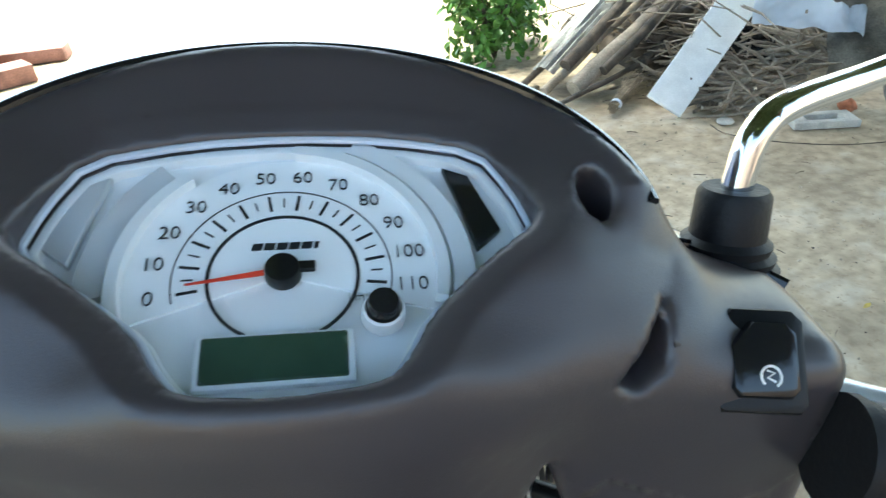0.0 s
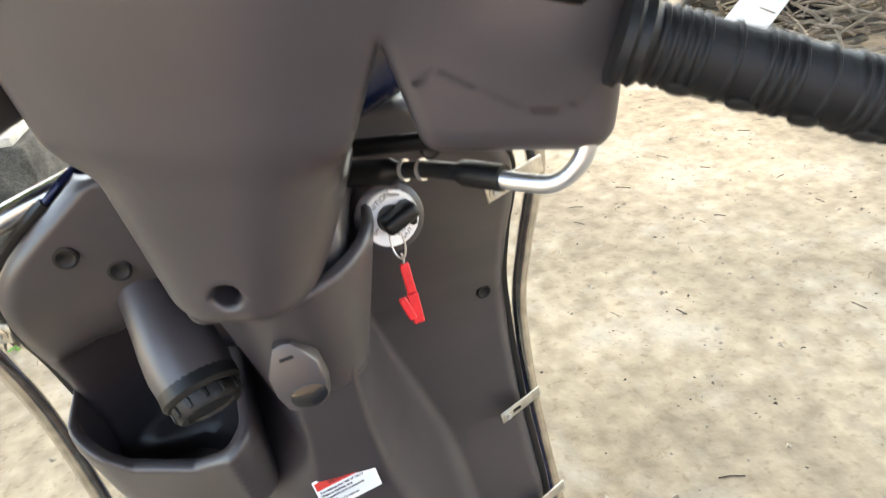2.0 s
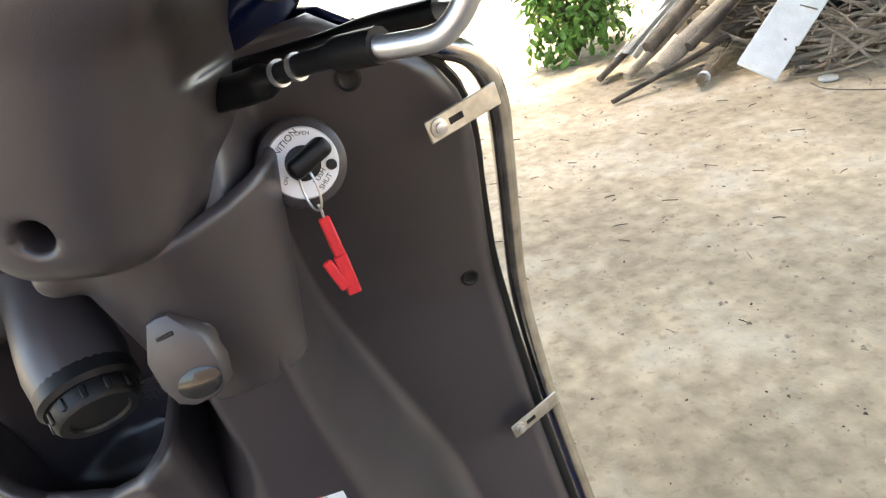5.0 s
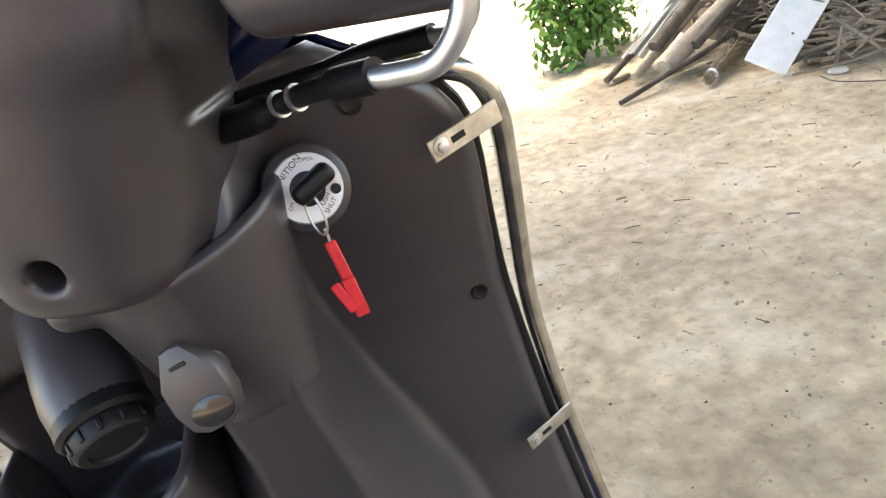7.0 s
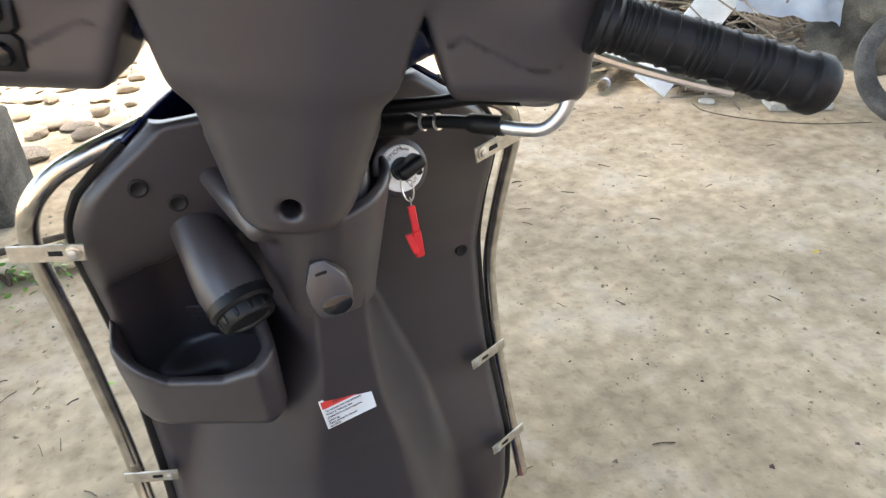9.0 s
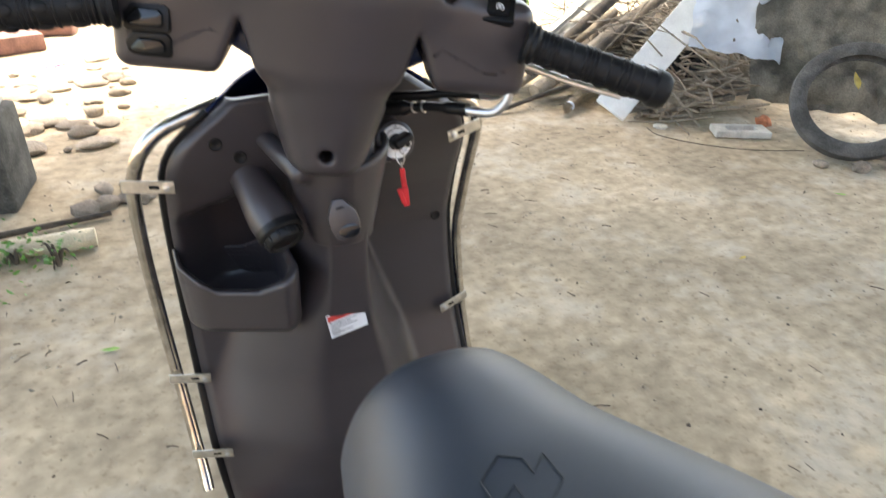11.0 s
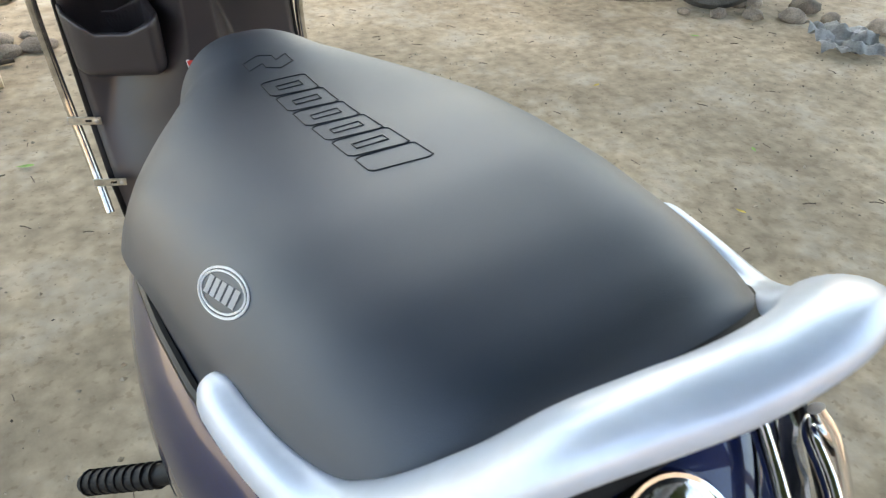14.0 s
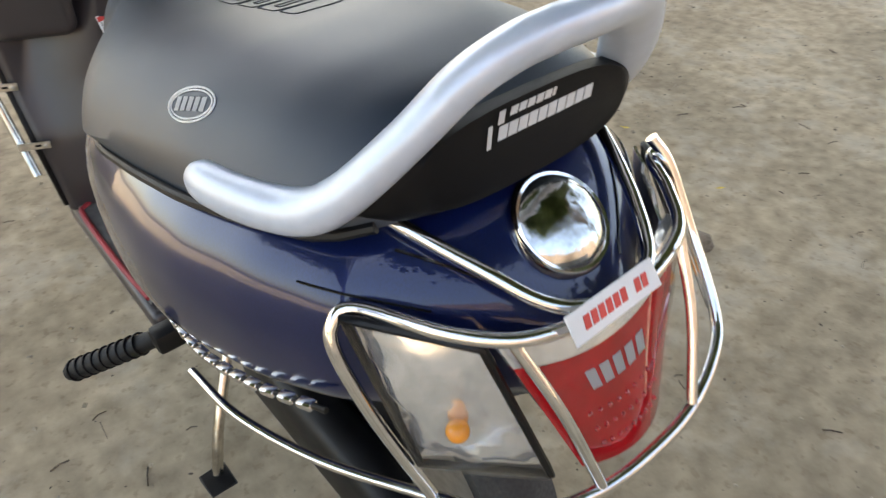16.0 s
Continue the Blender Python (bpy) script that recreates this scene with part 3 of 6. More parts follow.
# mirror stem with its rubber boot
boot = part("mirror_boot", lathe([(0.0, 0.0), (0.026, 0.0), (0.027, 0.004), (0.0235, 0.006), (0.0245, 0.010), (0.021, 0.012), (0.022, 0.016), (0.0185, 0.019), (0.0175, 0.040), (0.0155, 0.043), (0.008, 0.043), (0, 0.041)], 28, Matrix.Translation((0.184, -0.128, 1.054)) @ Matrix.Rotation(radians(-8), 4, "X") @ Matrix.Scale(0.88, 4)), RUBBER, scooter, "ribbed black rubber mirror boot", STEER)
part("mirror_stem", tube(curve_pts([(0.184, -0.124, 1.08), (0.186, -0.121, 1.100), (0.191, -0.117, 1.114), (0.208, -0.108, 1.122), (0.27, -0.080, 1.128), (0.37, -0.045, 1.146)], 6), 0.0068, 16), CHROME, scooter, "chromed mirror stem", STEER)

# grips with ribs and soft ovals
for s, inner, outer in ((1, (0.188, -0.213, 1.030), (0.335, -0.243, 1.000)), (-1, (-0.188, -0.218, 1.030), (-0.335, -0.243, 1.008))):
    ax = along(inner, outer)
    ln = (Vector(outer) - Vector(inner)).length
    prof = [(0.0, 0.0), (0.021, 0.0), (0.0215, 0.004), (0.0190, 0.006), (0.0200, 0.010), (0.0180, 0.012)]
    z = 0.014
    while z < ln - 0.022:
        prof += [(0.0165, z), (0.0176, z + 0.0010), (0.0176, z + 0.0022), (0.0165, z + 0.0030)]
        z += 0.0045 if int((z - 0.014) / 0.018) % 2 == 0 else 0.013
    prof += [(0.0165, ln - 0.018), (0.0190, ln - 0.016), (0.0190, ln - 0.006), (0.0150, ln), (0.0, ln)]
    grip = part("grip", lathe(prof, 24, ax), RUBBER, scooter, "ribbed black rubber hand grip", STEER)
    for k in range(4):
        for t in (-35, 35, 100):
            m = ax @ Matrix.Rotation(radians(t), 4, "Z") @ Matrix.Translation((0, -0.0168, 0.030 + 0.027 * k)) @ Matrix.Diagonal((0.006, 0.0022, 0.0065, 1))
            bm = bmesh.new()
            bmesh.ops.create_uvsphere(bm, u_segments=12, v_segments=8, radius=1)
            bm.transform(m)
            part("grip_pad", bm, RUBBER, grip)

# switches: starter on the right, three on the left
def switch(name, c, tilt, turn, size, label):
    m = Matrix.Translation(c) @ Matrix.Rotation(radians(turn), 4, "Z") @ Matrix.Rotation(radians(tilt), 4, "X")
    w, h = size
    oct_ = lambda g: [(-w - g, -h - g + 0.003), (-w - g + 0.003, -h - g), (w + g - 0.003, -h - g), (w + g, -h - g + 0.003), (w + g, h + g - 0.004), (w + g - 0.004, h + g), (-w - g + 0.008, h + g), (-w - g, h + g - 0.009)]
    base = part(name, prism(oct_(0.0045), 0.0080, 0.002, m @ Matrix.Translation((0, 0, -0.0055))), BLACK, scooter, label, STEER)
    part("button", prism(oct_(-0.0005), 0.0070, 0.0025, m @ Matrix.Translation((0, 0, 0.0008))), GLOSSBLACK, base, "gloss black push button")
    return base, m


st, st_m = switch("starter_switch", (0.1610, -0.1945, 1.0580), 46, -10, (0.0122, 0.0138), "black starter switch with a white mark")
icon = [(0.0034 * math.cos(radians(a)), 0.0036 * math.sin(radians(a)), 0) for a in range(-60, 230, 12)]
icon_m = st_m @ Matrix.Translation((0.001, -0.006, 0.0079))
part("start_mark", join(tube([icon_m @ Vector(p) for p in icon], 0.0005, 6), tube([icon_m @ Vector(p) for p in ((-0.0014, 0.002, 0), (0.0012, 0.0012, 0), (-0.0012, -0.0004, 0), (0.0014, -0.0018, 0))], 0.0005, 6)), WHITEPRINT, st, "white start symbol")
switch("indicator_switch", (-0.166, -0.2045, 1.018), 82, -4, (0.016, 0.0085), "black sliding indicator switch")
switch("horn_switch", (-0.166, -0.2025, 0.9935), 96, -4, (0.016, 0.0070), "black horn switch")
switch("dip_switch", (-0.164, -0.1935, 1.052), 46, -4, (0.014, 0.0070), "black headlamp dip switch")
# throttle cable: bent tube and sleeve towards the head
part("throttle_pipe", tube(curve_pts([(0.187, -0.192, 0.992), (0.185, -0.195, 0.968), (0.174, -0.192, 0.952), (0.158, -0.184, 0.948), (0.143, -0.175, 0.947)], 6), 0.0050, 14), ALLOY, scooter, "bent metal throttle pipe", STEER)
part("throttle_pipe", tube(curve_pts([(0.190, -0.165, 0.990), (0.189, -0.158, 0.965), (0.182, -0.140, 0.955), (0.168, -0.125, 0.952)], 6), 0.0044, 12), ALLOY, scooter, "", STEER)
part("cable_sleeve", tube(curve_pts([(0.148, -0.178, 0.948), (0.125, -0.158, 0.943), (0.104, -0.140, 0.937), (0.078, -0.124, 0.928), (0.045, -0.115, 0.922)], 6), [0.0075] * 6 + [0.0052] * 10 + [0.0085] * 9, 12), BLACK, scooter, "black throttle cable sleeve", STEER)
part("cable_sleeve", tube(curve_pts([(0.172, -0.128, 0.953), (0.140, -0.108, 0.947), (0.108, -0.100, 0.939), (0.06, -0.09, 0.93)], 6), 0.0060, 12), BLACK, scooter, "", STEER)
for q in ((0.106, -0.1415, 0.9375), (0.096, -0.135, 0.9345)):
    part("cable_clip", lathe([(0.0052, -0.001), (0.0066, -0.001), (0.0066, 0.001), (0.0052, 0.001), (0.0052, -0.001)], 16, along(q, (q[0] - 0.024, q[1] + 0.018, q[2] - 0.008))), ALLOY, scooter, "", STEER)
part("brake_lever", tube(curve_pts([(0.165, -0.10, 1.0), (0.21, -0.11, 0.99), (0.27, -0.13, 0.978), (0.33, -0.15, 0.97)], 6), 0.0055, 10, flat=(1.3, 0.8)), ALLOY, scooter, "cast alloy brake lever", STEER)
part("screw", cyl(0.0052, 0.0045, 0.004, 16, 0.0008, Matrix.Translation((0, -0.172, 0.893)) @ Matrix.Rotation(radians(90), 4, "X")), BLACK, scooter, "", STEER)

# leg shield: inner panel with the raised spine
SHIELD = [  # height, half width, y of the edge, rise of the spine, half width of its top, width of its flank
    (0.225, 0.205, -0.015, 0.060, 0.050, 0.095), (0.30, 0.209, -0.032, 0.060, 0.050, 0.095), (0.40, 0.212, -0.032, 0.068, 0.050, 0.085), (0.51, 0.210, 0.010, 0.090, 0.043, 0.078), (0.60, 0.207, 0.020, 0.112, 0.028, 0.062),
    (0.684, 0.204, 0.016, 0.122, 0.023, 0.040), (0.76, 0.201, -0.018, 0.108, 0.022, 0.030), (0.82, 0.197, -0.055, 0.090, 0.028, 0.025), (0.855, 0.192, -0.072, 0.080, 0.032, 0.025), (0.885, 0.180, -0.080, 0.060, 0.035, 0.030), (0.915, 0.140, -0.085, 0.040, 0.035, 0.030), (0.935, 0.100, -0.085, 0.030, 0.035, 0.030)]


def shield_y(x, z):
    w, ye, rise, sw, fw = smooth_table(z, SHIELD)
    fw = np.where(np.asarray(x) < 0, fw * (1 + 0.9 * np.clip((0.68 - np.asarray(z)) / 0.08, 0, 1)), fw)
    u = np.clip((np.abs(x) - sw) / fw, 0, 1)
    u = u * u * (3 - 2 * u)
    edge = np.clip((np.abs(x) - w + 0.015) / 0.015, 0, 1)
    # deep recess behind the pocket, under the upper panel
    x, z = np.asarray(x), np.asarray(z)
    hollow = np.clip((x + 0.200) / 0.060, 0, 1) * np.clip((-0.062 - x) / 0.010, 0, 1) * np.clip((0.800 + 0.2 * (x + 0.13) - z) / 0.010, 0, 1) * np.clip((z - 0.62) / 0.02, 0, 1)
    return ye - rise * (1 - u) + 0.010 * edge ** 2 + 0.040 * hollow * hollow * (3 - 2 * hollow)


def shield_mesh():
    nz, nx = 110, 180
    zs = np.linspace(0.225, 0.935, nz)
    verts, faces = [], []
    for layer in (0, 1):
        for z in zs:
            w = float(smooth_table(z, SHIELD)[0])
            for k in range(nx):
                x = w * (2 * k / (nx - 1) - 1)
                verts.append((x, float(shield_y(x, z)) + 0.012 * layer, z))
    g = nz * nx
    for i in range(nz - 1):
        for k in range(nx - 1):
            a = i * nx + k
            faces.append((a, a + 1, a + nx + 1, a + nx))
            faces.append((g + a, g + a + nx, g + a + nx + 1, g + a + 1))
    for i in range(nz - 1):
        for k in (0, nx - 1):
            a, b = i * nx + k, (i + 1) * nx + k
            faces.append((a, b, g + b, g + a) if k == 0 else (b, a, g + a, g + b))
    for k in range(nx - 1):
        for i in (0, nz - 1):
            a, b = i * nx + k, i * nx + k + 1
            faces.append((b, a, g + a, g + b) if i == 0 else (a, b, g + b, g + a))
    return mesh_from("leg_shield", verts, faces, BROWN)


shield = put("leg_shield", shield_mesh(), scooter, "brown plastic inner leg shield")
# black seam strip along the shield's edge
for s in (-1, 1):
    part("edge_strip", tube([(s * (float(smooth_table(z, SHIELD)[0]) + 0.0015), float(shield_y(s * 0.2, z)) + 0.010, z) for z in np.linspace(0.24, 0.92, 40)], 0.0045, 8, flat=(1, 1.4)), BLACK, shield)


# outer apron in front
def apron_mesh():
    nz, nx = 40, 41
    verts, faces = [], []
    for z in np.linspace(0.25, 0.935, nz):
        w, ye = [float(v) for v in smooth_table(z, SHIELD)[:2]]
        for k in range(nx):
            u = 2 * k / (nx - 1) - 1
            verts.append(((w + 0.006) * u, ye + 0.018 + 0.11 * (1 - abs(u) ** 2.2), z + 0.012 * (1 - u * u)))
    for i in range(nz - 1):
        for k in range(nx - 1):
            a = i * nx + k
            faces.append((a, a + nx, a + nx + 1, a + 1))
    me = mesh_from("front_apron", verts, faces, BLUE)
    return me


apron = put("front_apron", apron_mesh(), scooter, "glossy dark blue front apron")
sol = apron.modifiers.new("thick", "SOLIDIFY")
sol.thickness, sol.offset = 0.004, 0


# collar round the foot of the handlebar cover, pocket, filler and hook
def collar_field(X, Y, Z):
    zt = 0.868 + 0.16 * np.abs(X)
    dz = np.clip(zt - Z, 0, 0.12)
    q = np.sqrt((X / (0.067 - 0.22 * dz)) ** 2 + ((Y + 0.098) / (0.080 - 0.42 * dz)) ** 2)
    body = smax((q - 1) * 0.055, np.maximum(Z - zt, 0.745 - Z), 0.008)
    body = smin(body, capsule(X, Y, Z, (-0.056, -0.145, 0.860), (-0.086, -0.045, 0.893), 0.009, 0.010), 0.018)
    q2 = np.sqrt((X / 0.058) ** 2 + ((Y + 0.094) / 0.070) ** 2)
    inner = np.maximum((q2 - 1) * 0.060, zt - 0.016 - Z)
    return smax(body, -inner, 0.005)


put("column_collar", surface("column_collar", collar_field, (-0.115, -0.215, 0.735), (0.10, 0.02, 0.93), 0.0026, BROWN), scooter, "brown collar round the steering column")


def pocket_field(X, Y, Z):
    x0, x1 = -0.206, -0.062
    xc, hw = (x0 + x1) / 2, (x1 - x0) / 2
    # the front wall runs back to the left and in towards the bottom
    Y = Y - 0.058 * np.clip((-0.085 - X) / 0.115, 0, 1) - 0.032 * np.clip((0.700 - Z) / 0.1, 0, 1)
    out = box(X, Y, Z, (xc, -0.045, 0.670), (hw, 0.072, 0.072), 0.028)
    rim = Z - (0.690 + 0.55 * np.clip(X + 0.115, 0, 1) + 0.95 * np.clip(-0.165 - X, 0, 1))
    out = smax(out, rim, 0.006)
    inn = box(X, Y, Z, (xc - 0.002, -0.040, 0.690), (hw - 0.009, 0.062, 0.085), 0.022)
    return smax(out, -inn, 0.004)


put("glove_pocket", surface("glove_pocket", pocket_field, (-0.22, -0.13, 0.585), (-0.05, 0.10, 0.755), 0.003, BROWN), scooter, "open brown plastic glove pocket")
FILL_A, FILL_B = Vector((-0.106, -0.035, 0.850)), Vector((-0.082, -0.117, 0.782))
part("filler_neck", tube([FILL_A + (FILL_B - FILL_A) * k / 6 for k in range(7)], [0.020, 0.0215, 0.0230, 0.0250, 0.0275, 0.0290, 0.0275], 32), BROWN, scooter, "brown sleeve round the filler neck")
fm = along(FILL_B, FILL_B + (FILL_B - FILL_A))
cap = part("fuel_cap", lathe([(0.0, -0.01), (0.0275, -0.01), (0.0285, 0.004), (0.026, 0.007), (0.024, 0.007), (0.0235, 0.016), (0.0215, 0.0185), (0.017, 0.0185), (0.016, 0.0165), (0.0, 0.0165)], 40, fm), BLACK, scooter, "round black fuel cap")
for k in range(12):
    t = 2 * math.pi * k / 12
    part("cap_rib", rbox((0.003, 0.0035, 0.008), 0.0008, 1, fm @ Matrix.Rotation(t, 4, "Z") @ Matrix.Translation((0.0235, 0, 0.0115))), BLACK, cap)

HOOK = Vector((-0.012, -0.152, 0.802))
hm = Matrix.Translation(HOOK) @ Matrix.Rotation(radians(90 - 14), 4, "X") @ Matrix.Rotation(radians(-14), 4, "Y") @ Matrix.Rotation(radians(8), 4, "Z") @ Matrix.Scale(1.08, 4)
hook_out = [(0, 0.022), (0.006, 0.021), (0.016, 0.004), (0.0165, -0.010), (0.013, -0.021), (0.006, -0.025), (-0.006, -0.025), (-0.013, -0.021), (-0.0165, -0.010), (-0.016, 0.004), (-0.006, 0.021)]
hook = part("bag_hook", prism(hook_out, 0.012, 0.003, hm @ Matrix.Translation((0, 0, 0.004)), hole=None), BROWN, scooter, "brown shield-shaped bag hook")
part("hook_base", cyl(0.017, 0.014, 0.032, 24, 0.003, hm @ Matrix.Translation((0, 0.006, -0.012))), BROWN, hook)
# no hole is cut: black pieces stand for the shaded opening and slot
part("hook_shade_disc", lathe([(0.0, 0.0), (0.0095, 0.0), (0.0100, 0.0008), (0.0095, 0.0010), (0, 0.0010)], 24, hm @ Matrix.Translation((0.003, -0.015, 0.0158)) @ Matrix.Diagonal((1.15, 0.75, 1, 1))), GLOSSBLACK, hook, "black oval disc for the shade in the opening")
part("hook_shade_bar", rbox((0.009, 0.0022, 0.001), 0.0003, 1, hm @ Matrix.Translation((0, 0.012, 0.0162))), BLACK, hook)

# ignition: bright plate, barrel, key, ring and tag
IGN = Vector((0.0770, -0.1010, 0.8610))
im = along(IGN, IGN + Vector((0.05, -0.97, 0.22)))
part("ignition_boss", lathe([(0, -0.03), (0.034, -0.03), (0.030, 0.002), (0.027, 0.004), (0, 0.004)], 40, im @ Matrix.Diagonal((0.86, 0.86, 1, 1))), BROWN, scooter, "dark boss round the lock")
ign = part("ignition_lock", lathe([(0, 0.0), (0.0208, 0.0), (0.0210, 0.004), (0.0200, 0.0055), (0, 0.0055)], 48, im), BEZEL, scooter, "silver ignition plate with printed words")
part("lock_barrel", lathe([(0.0, 0.004), (0.0105, 0.004), (0.0102, 0.008), (0.008, 0.0085), (0, 0.0085)], 28, im), BLACK, ign)
up = im.inverted().to_3x3() @ Vector((0, 0, 1))
tilt = Matrix.Rotation(math.atan2(up.y, up.x) - math.pi / 2, 4, "Z")
for body, size, x, y, turn in (("IGNITION", 0.0054, -0.0075, 0.0130, 30), ("OPEN", 0.0032, 0.0055, 0.0160, -15), ("ON", 0.0032, -0.0125, -0.0060, 60), ("PUSH", 0.0042, 0.0062, -0.0100, 38), ("SHUT", 0.0042, 0.0085, -0.0140, 38)):
    me = text_mesh(body, size, INK, 0.0002)
    me.transform(im @ tilt @ Matrix.Translation((x, y, 0.0058)) @ Matrix.Rotation(radians(turn), 4, "Z"))
    put("lettering", me, ign)
part("shutter_button", cyl(0.0033, 0.0030, 0.003, 20, 0.0006, im @ tilt @ Matrix.Translation((0.0150, -0.0060, 0.0065))), BLACK, ign)
key = part("ignition_key", rbox((0.027, 0.0115, 0.024), 0.004, 3, im @ tilt @ Matrix.Rotation(radians(22), 4, "Z") @ Matrix.Translation((0.004, 0.001, 0.015))), BLACK, scooter, "black plastic key head in the lock")
part("key_ring", tube(curve_pts([im @ tilt @ Vector((-0.002 + 0.008 * math.cos(t) * 0.5, -0.014 + 0.013 * math.sin(t), 0.016 + 0.004 * math.cos(t))) for t in np.linspace(0, 6.28, 13)[:-1]], 3, True), 0.0008, 6, closed=True), ALLOY, key, "thin steel key ring")
RB = im @ tilt @ Vector((-0.001, -0.024, 0.014))
part("ring_chain", tube([RB, RB + Vector((0.0005, -0.001, -0.005)), RB + Vector((0.0, -0.001, -0.010))], 0.0009, 6), ALLOY, key)
TG = RB + Vector((0.0, -0.001, -0.008))


def strap(p, q, w, t):
    m = along(p, q, (0, -1, 0))
    ln = (Vector(q) - Vector(p)).length
    return rbox((w, t, ln), 0.001, 1, m @ Matrix.Translation((0, 0, ln / 2)))


part("key_tag", join(strap(TG, TG + Vector((0.002, -0.003, -0.032)), 0.0070, 0.003), strap(TG + Vector((0.001, -0.004, -0.024)), TG + Vector((0.002, -0.006, -0.050)), 0.0085, 0.0035), strap(TG + Vector((-0.0075, -0.006, -0.024)), TG + Vector((-0.002, -0.008, -0.044)), 0.006, 0.003)), TAG, key, "red leather key tag")

# label with a red head and grey print
LAB = Vector((-0.007, float(shield_y(-0.007, 0.612)) - 0.0025, 0.612))
lm = along(LAB, LAB + Vector((0.05, -0.97, 0.16))) @ Matrix.Rotation(radians(180), 4, "Z")
lx = lm.inverted().to_3x3() @ Vector((1, 0, 0.1))
lm = lm @ Matrix.Rotation(math.atan2(lx.y, lx.x), 4, "Z")
label = part("warning_label", rbox((0.055, 0.036, 0.0008), 0.0003, 1, lm), WHITEPRINT, scooter, "white warning sticker with a red heading")
part("label_head", rbox((0.052, 0.0085, 0.0006), 0, 1, lm @ Matrix.Translation((0, 0.0115, 0.0006))), REDPRINT, label, smooth=False)
for body, size, y in (("WARNING", 0.0060, 0.0115), ("To reduce the risk of injury", 0.0036, 0.0040), ("Wear a helmet, eye", 0.0036, 0.0000), ("protection, and protective", 0.0036, -0.0040), ("clothing.", 0.0036, -0.0080), ("Read owner's manual", 0.0036, -0.0115), ("carefully.", 0.0036, -0.0150)):
    me = text_mesh(body, size, INK, 0.0002, "CENTER" if size > 0.005 else "LEFT")
    me.transform(lm @ Matrix.Translation((0 if size > 0.005 else -0.0245, y, 0.0011)))
    put("lettering", me, label)
# screw holes in the shield, their dark depth drawn as black discs
for x, z in ((0.178, 0.684), (-0.107, 0.866), (-0.132, 0.888), (0.120, 0.895)):
    y = float(shield_y(x, z))
    part("screw", lathe([(0, -0.0008), (0.0045, -0.0010), (0.0060, -0.0018), (0.0078, -0.0014), (0.0080, 0.004)], 18, Matrix.Translation((x, y - 0.001, z)) @ Matrix.Rotation(radians(-90), 4, "X")), BLACK, shield, "black disc in place of a dark screw hole")

# chromed leg guards, one each side, with four slotted brackets
GUARD_R = [(0.115, -0.035, 0.905), (0.150, -0.050, 0.902), (0.182, -0.060, 0.893), (0.205, -0.060, 0.878), (0.217, -0.050, 0.846), (0.223, -0.020, 0.792), (0.226, 0.010, 0.729), (0.226, 0.038, 0.638), (0.227, 0.036, 0.550), (0.230, 0.030, 0.480), (0.236, 0.012, 0.380), (0.243, -0.010, 0.280)]
GUARD_L = [(-0.115, -0.045, 0.925), (-0.164, -0.060, 0.915), (-0.192, -0.062, 0.903), (-0.213, -0.060, 0.882), (-0.226, -0.042, 0.848), (-0.233, -0.015, 0.805), (-0.239, 0.020, 0.720), (-0.241, 0.032, 0.640), (-0.241, 0.030, 0.550), (-0.239, 0.000, 0.450), (-0.238, -0.030, 0.385), (-0.238, -0.055, 0.345)]
for s, path in ((-1, GUARD_L), (1, GUARD_R)):
    guard = part("leg_guard", tube(curve_pts(path, 6), 0.0085, 16), CHROME_WORN, scooter, "chromed tubular leg guard")
    for px, py, pz in ((0.165, -0.084, 0.850), (0.183, -0.002, 0.520), (0.189, -0.040, 0.395)) if s > 0 else ((-0.194, -0.072, 0.845), (-0.206, 0.000, 0.512), (-0.201, -0.048, 0.402)):
        out = Vector((s * 0.046, 0.013, 0.005))
        p = Vector((px, py - 0.003, pz))
        m = along(p - out * 0.2, p + out, (0, -1, 0))
        ln = out.length * 1.2
        br = part("guard_bracket", rbox((0.0155, 0.0022, ln), 0.0008, 1, m @ Matrix.Translation((0, 0, ln / 2))), ZINC, scooter, "slotted zinc bracket with a screw")
        nm = m @ Matrix.Rotation(radians(90), 4, "X")
        part("washer", cyl(0.0062, 0.0062, 0.0016, 20, 0.0004, m @ Matrix.Translation((0, 0.0016, 0.008)) @ Matrix.Rotation(radians(90), 4, "X")), ZINC, br)
        part("screw_head", cyl(0.0040, 0.0032, 0.0028, 16, 0.0008, m @ Matrix.Translation((0, 0.0034, 0.008)) @ Matrix.Rotation(radians(90), 4, "X")), ALLOY, br)
        # uncut bracket: a black strip stands for the shaded slot
        part("slot", rbox((0.0045, 0.0006, 0.011), 0.0002, 1, m @ Matrix.Translation((0, 0.0012, 0.022))), GLOSSBLACK, br)

# footboard and mat
board = part("footboard", rbox((0.41, 0.50, 0.05), 0.015, 3, Matrix.Translation((0, -0.225, 0.200))), BROWN, scooter, "brown plastic footboard")
matm = rbox((0.385, 0.43, 0.012), 0.005, 2, Matrix.Translation((0, -0.225, 0.228)))
fmat = part("foot_mat", matm, MAT_GREY, scooter, "grey ribbed rubber foot mat with red piping")
rp = [(-0.19, -0.43), (-0.196, -0.28), (-0.194, -0.075), (-0.180, -0.040), (-0.140, -0.028), (-0.06, -0.075), (0.06, -0.075), (0.140, -0.028), (0.180, -0.040), (0.194, -0.075), (0.196, -0.28), (0.19, -0.43)]
part("piping", tube(curve_pts([(x, y, 0.235) for x, y in rp], 4), 0.0055, 8), MAT_RED, fmat, "red edge piping")
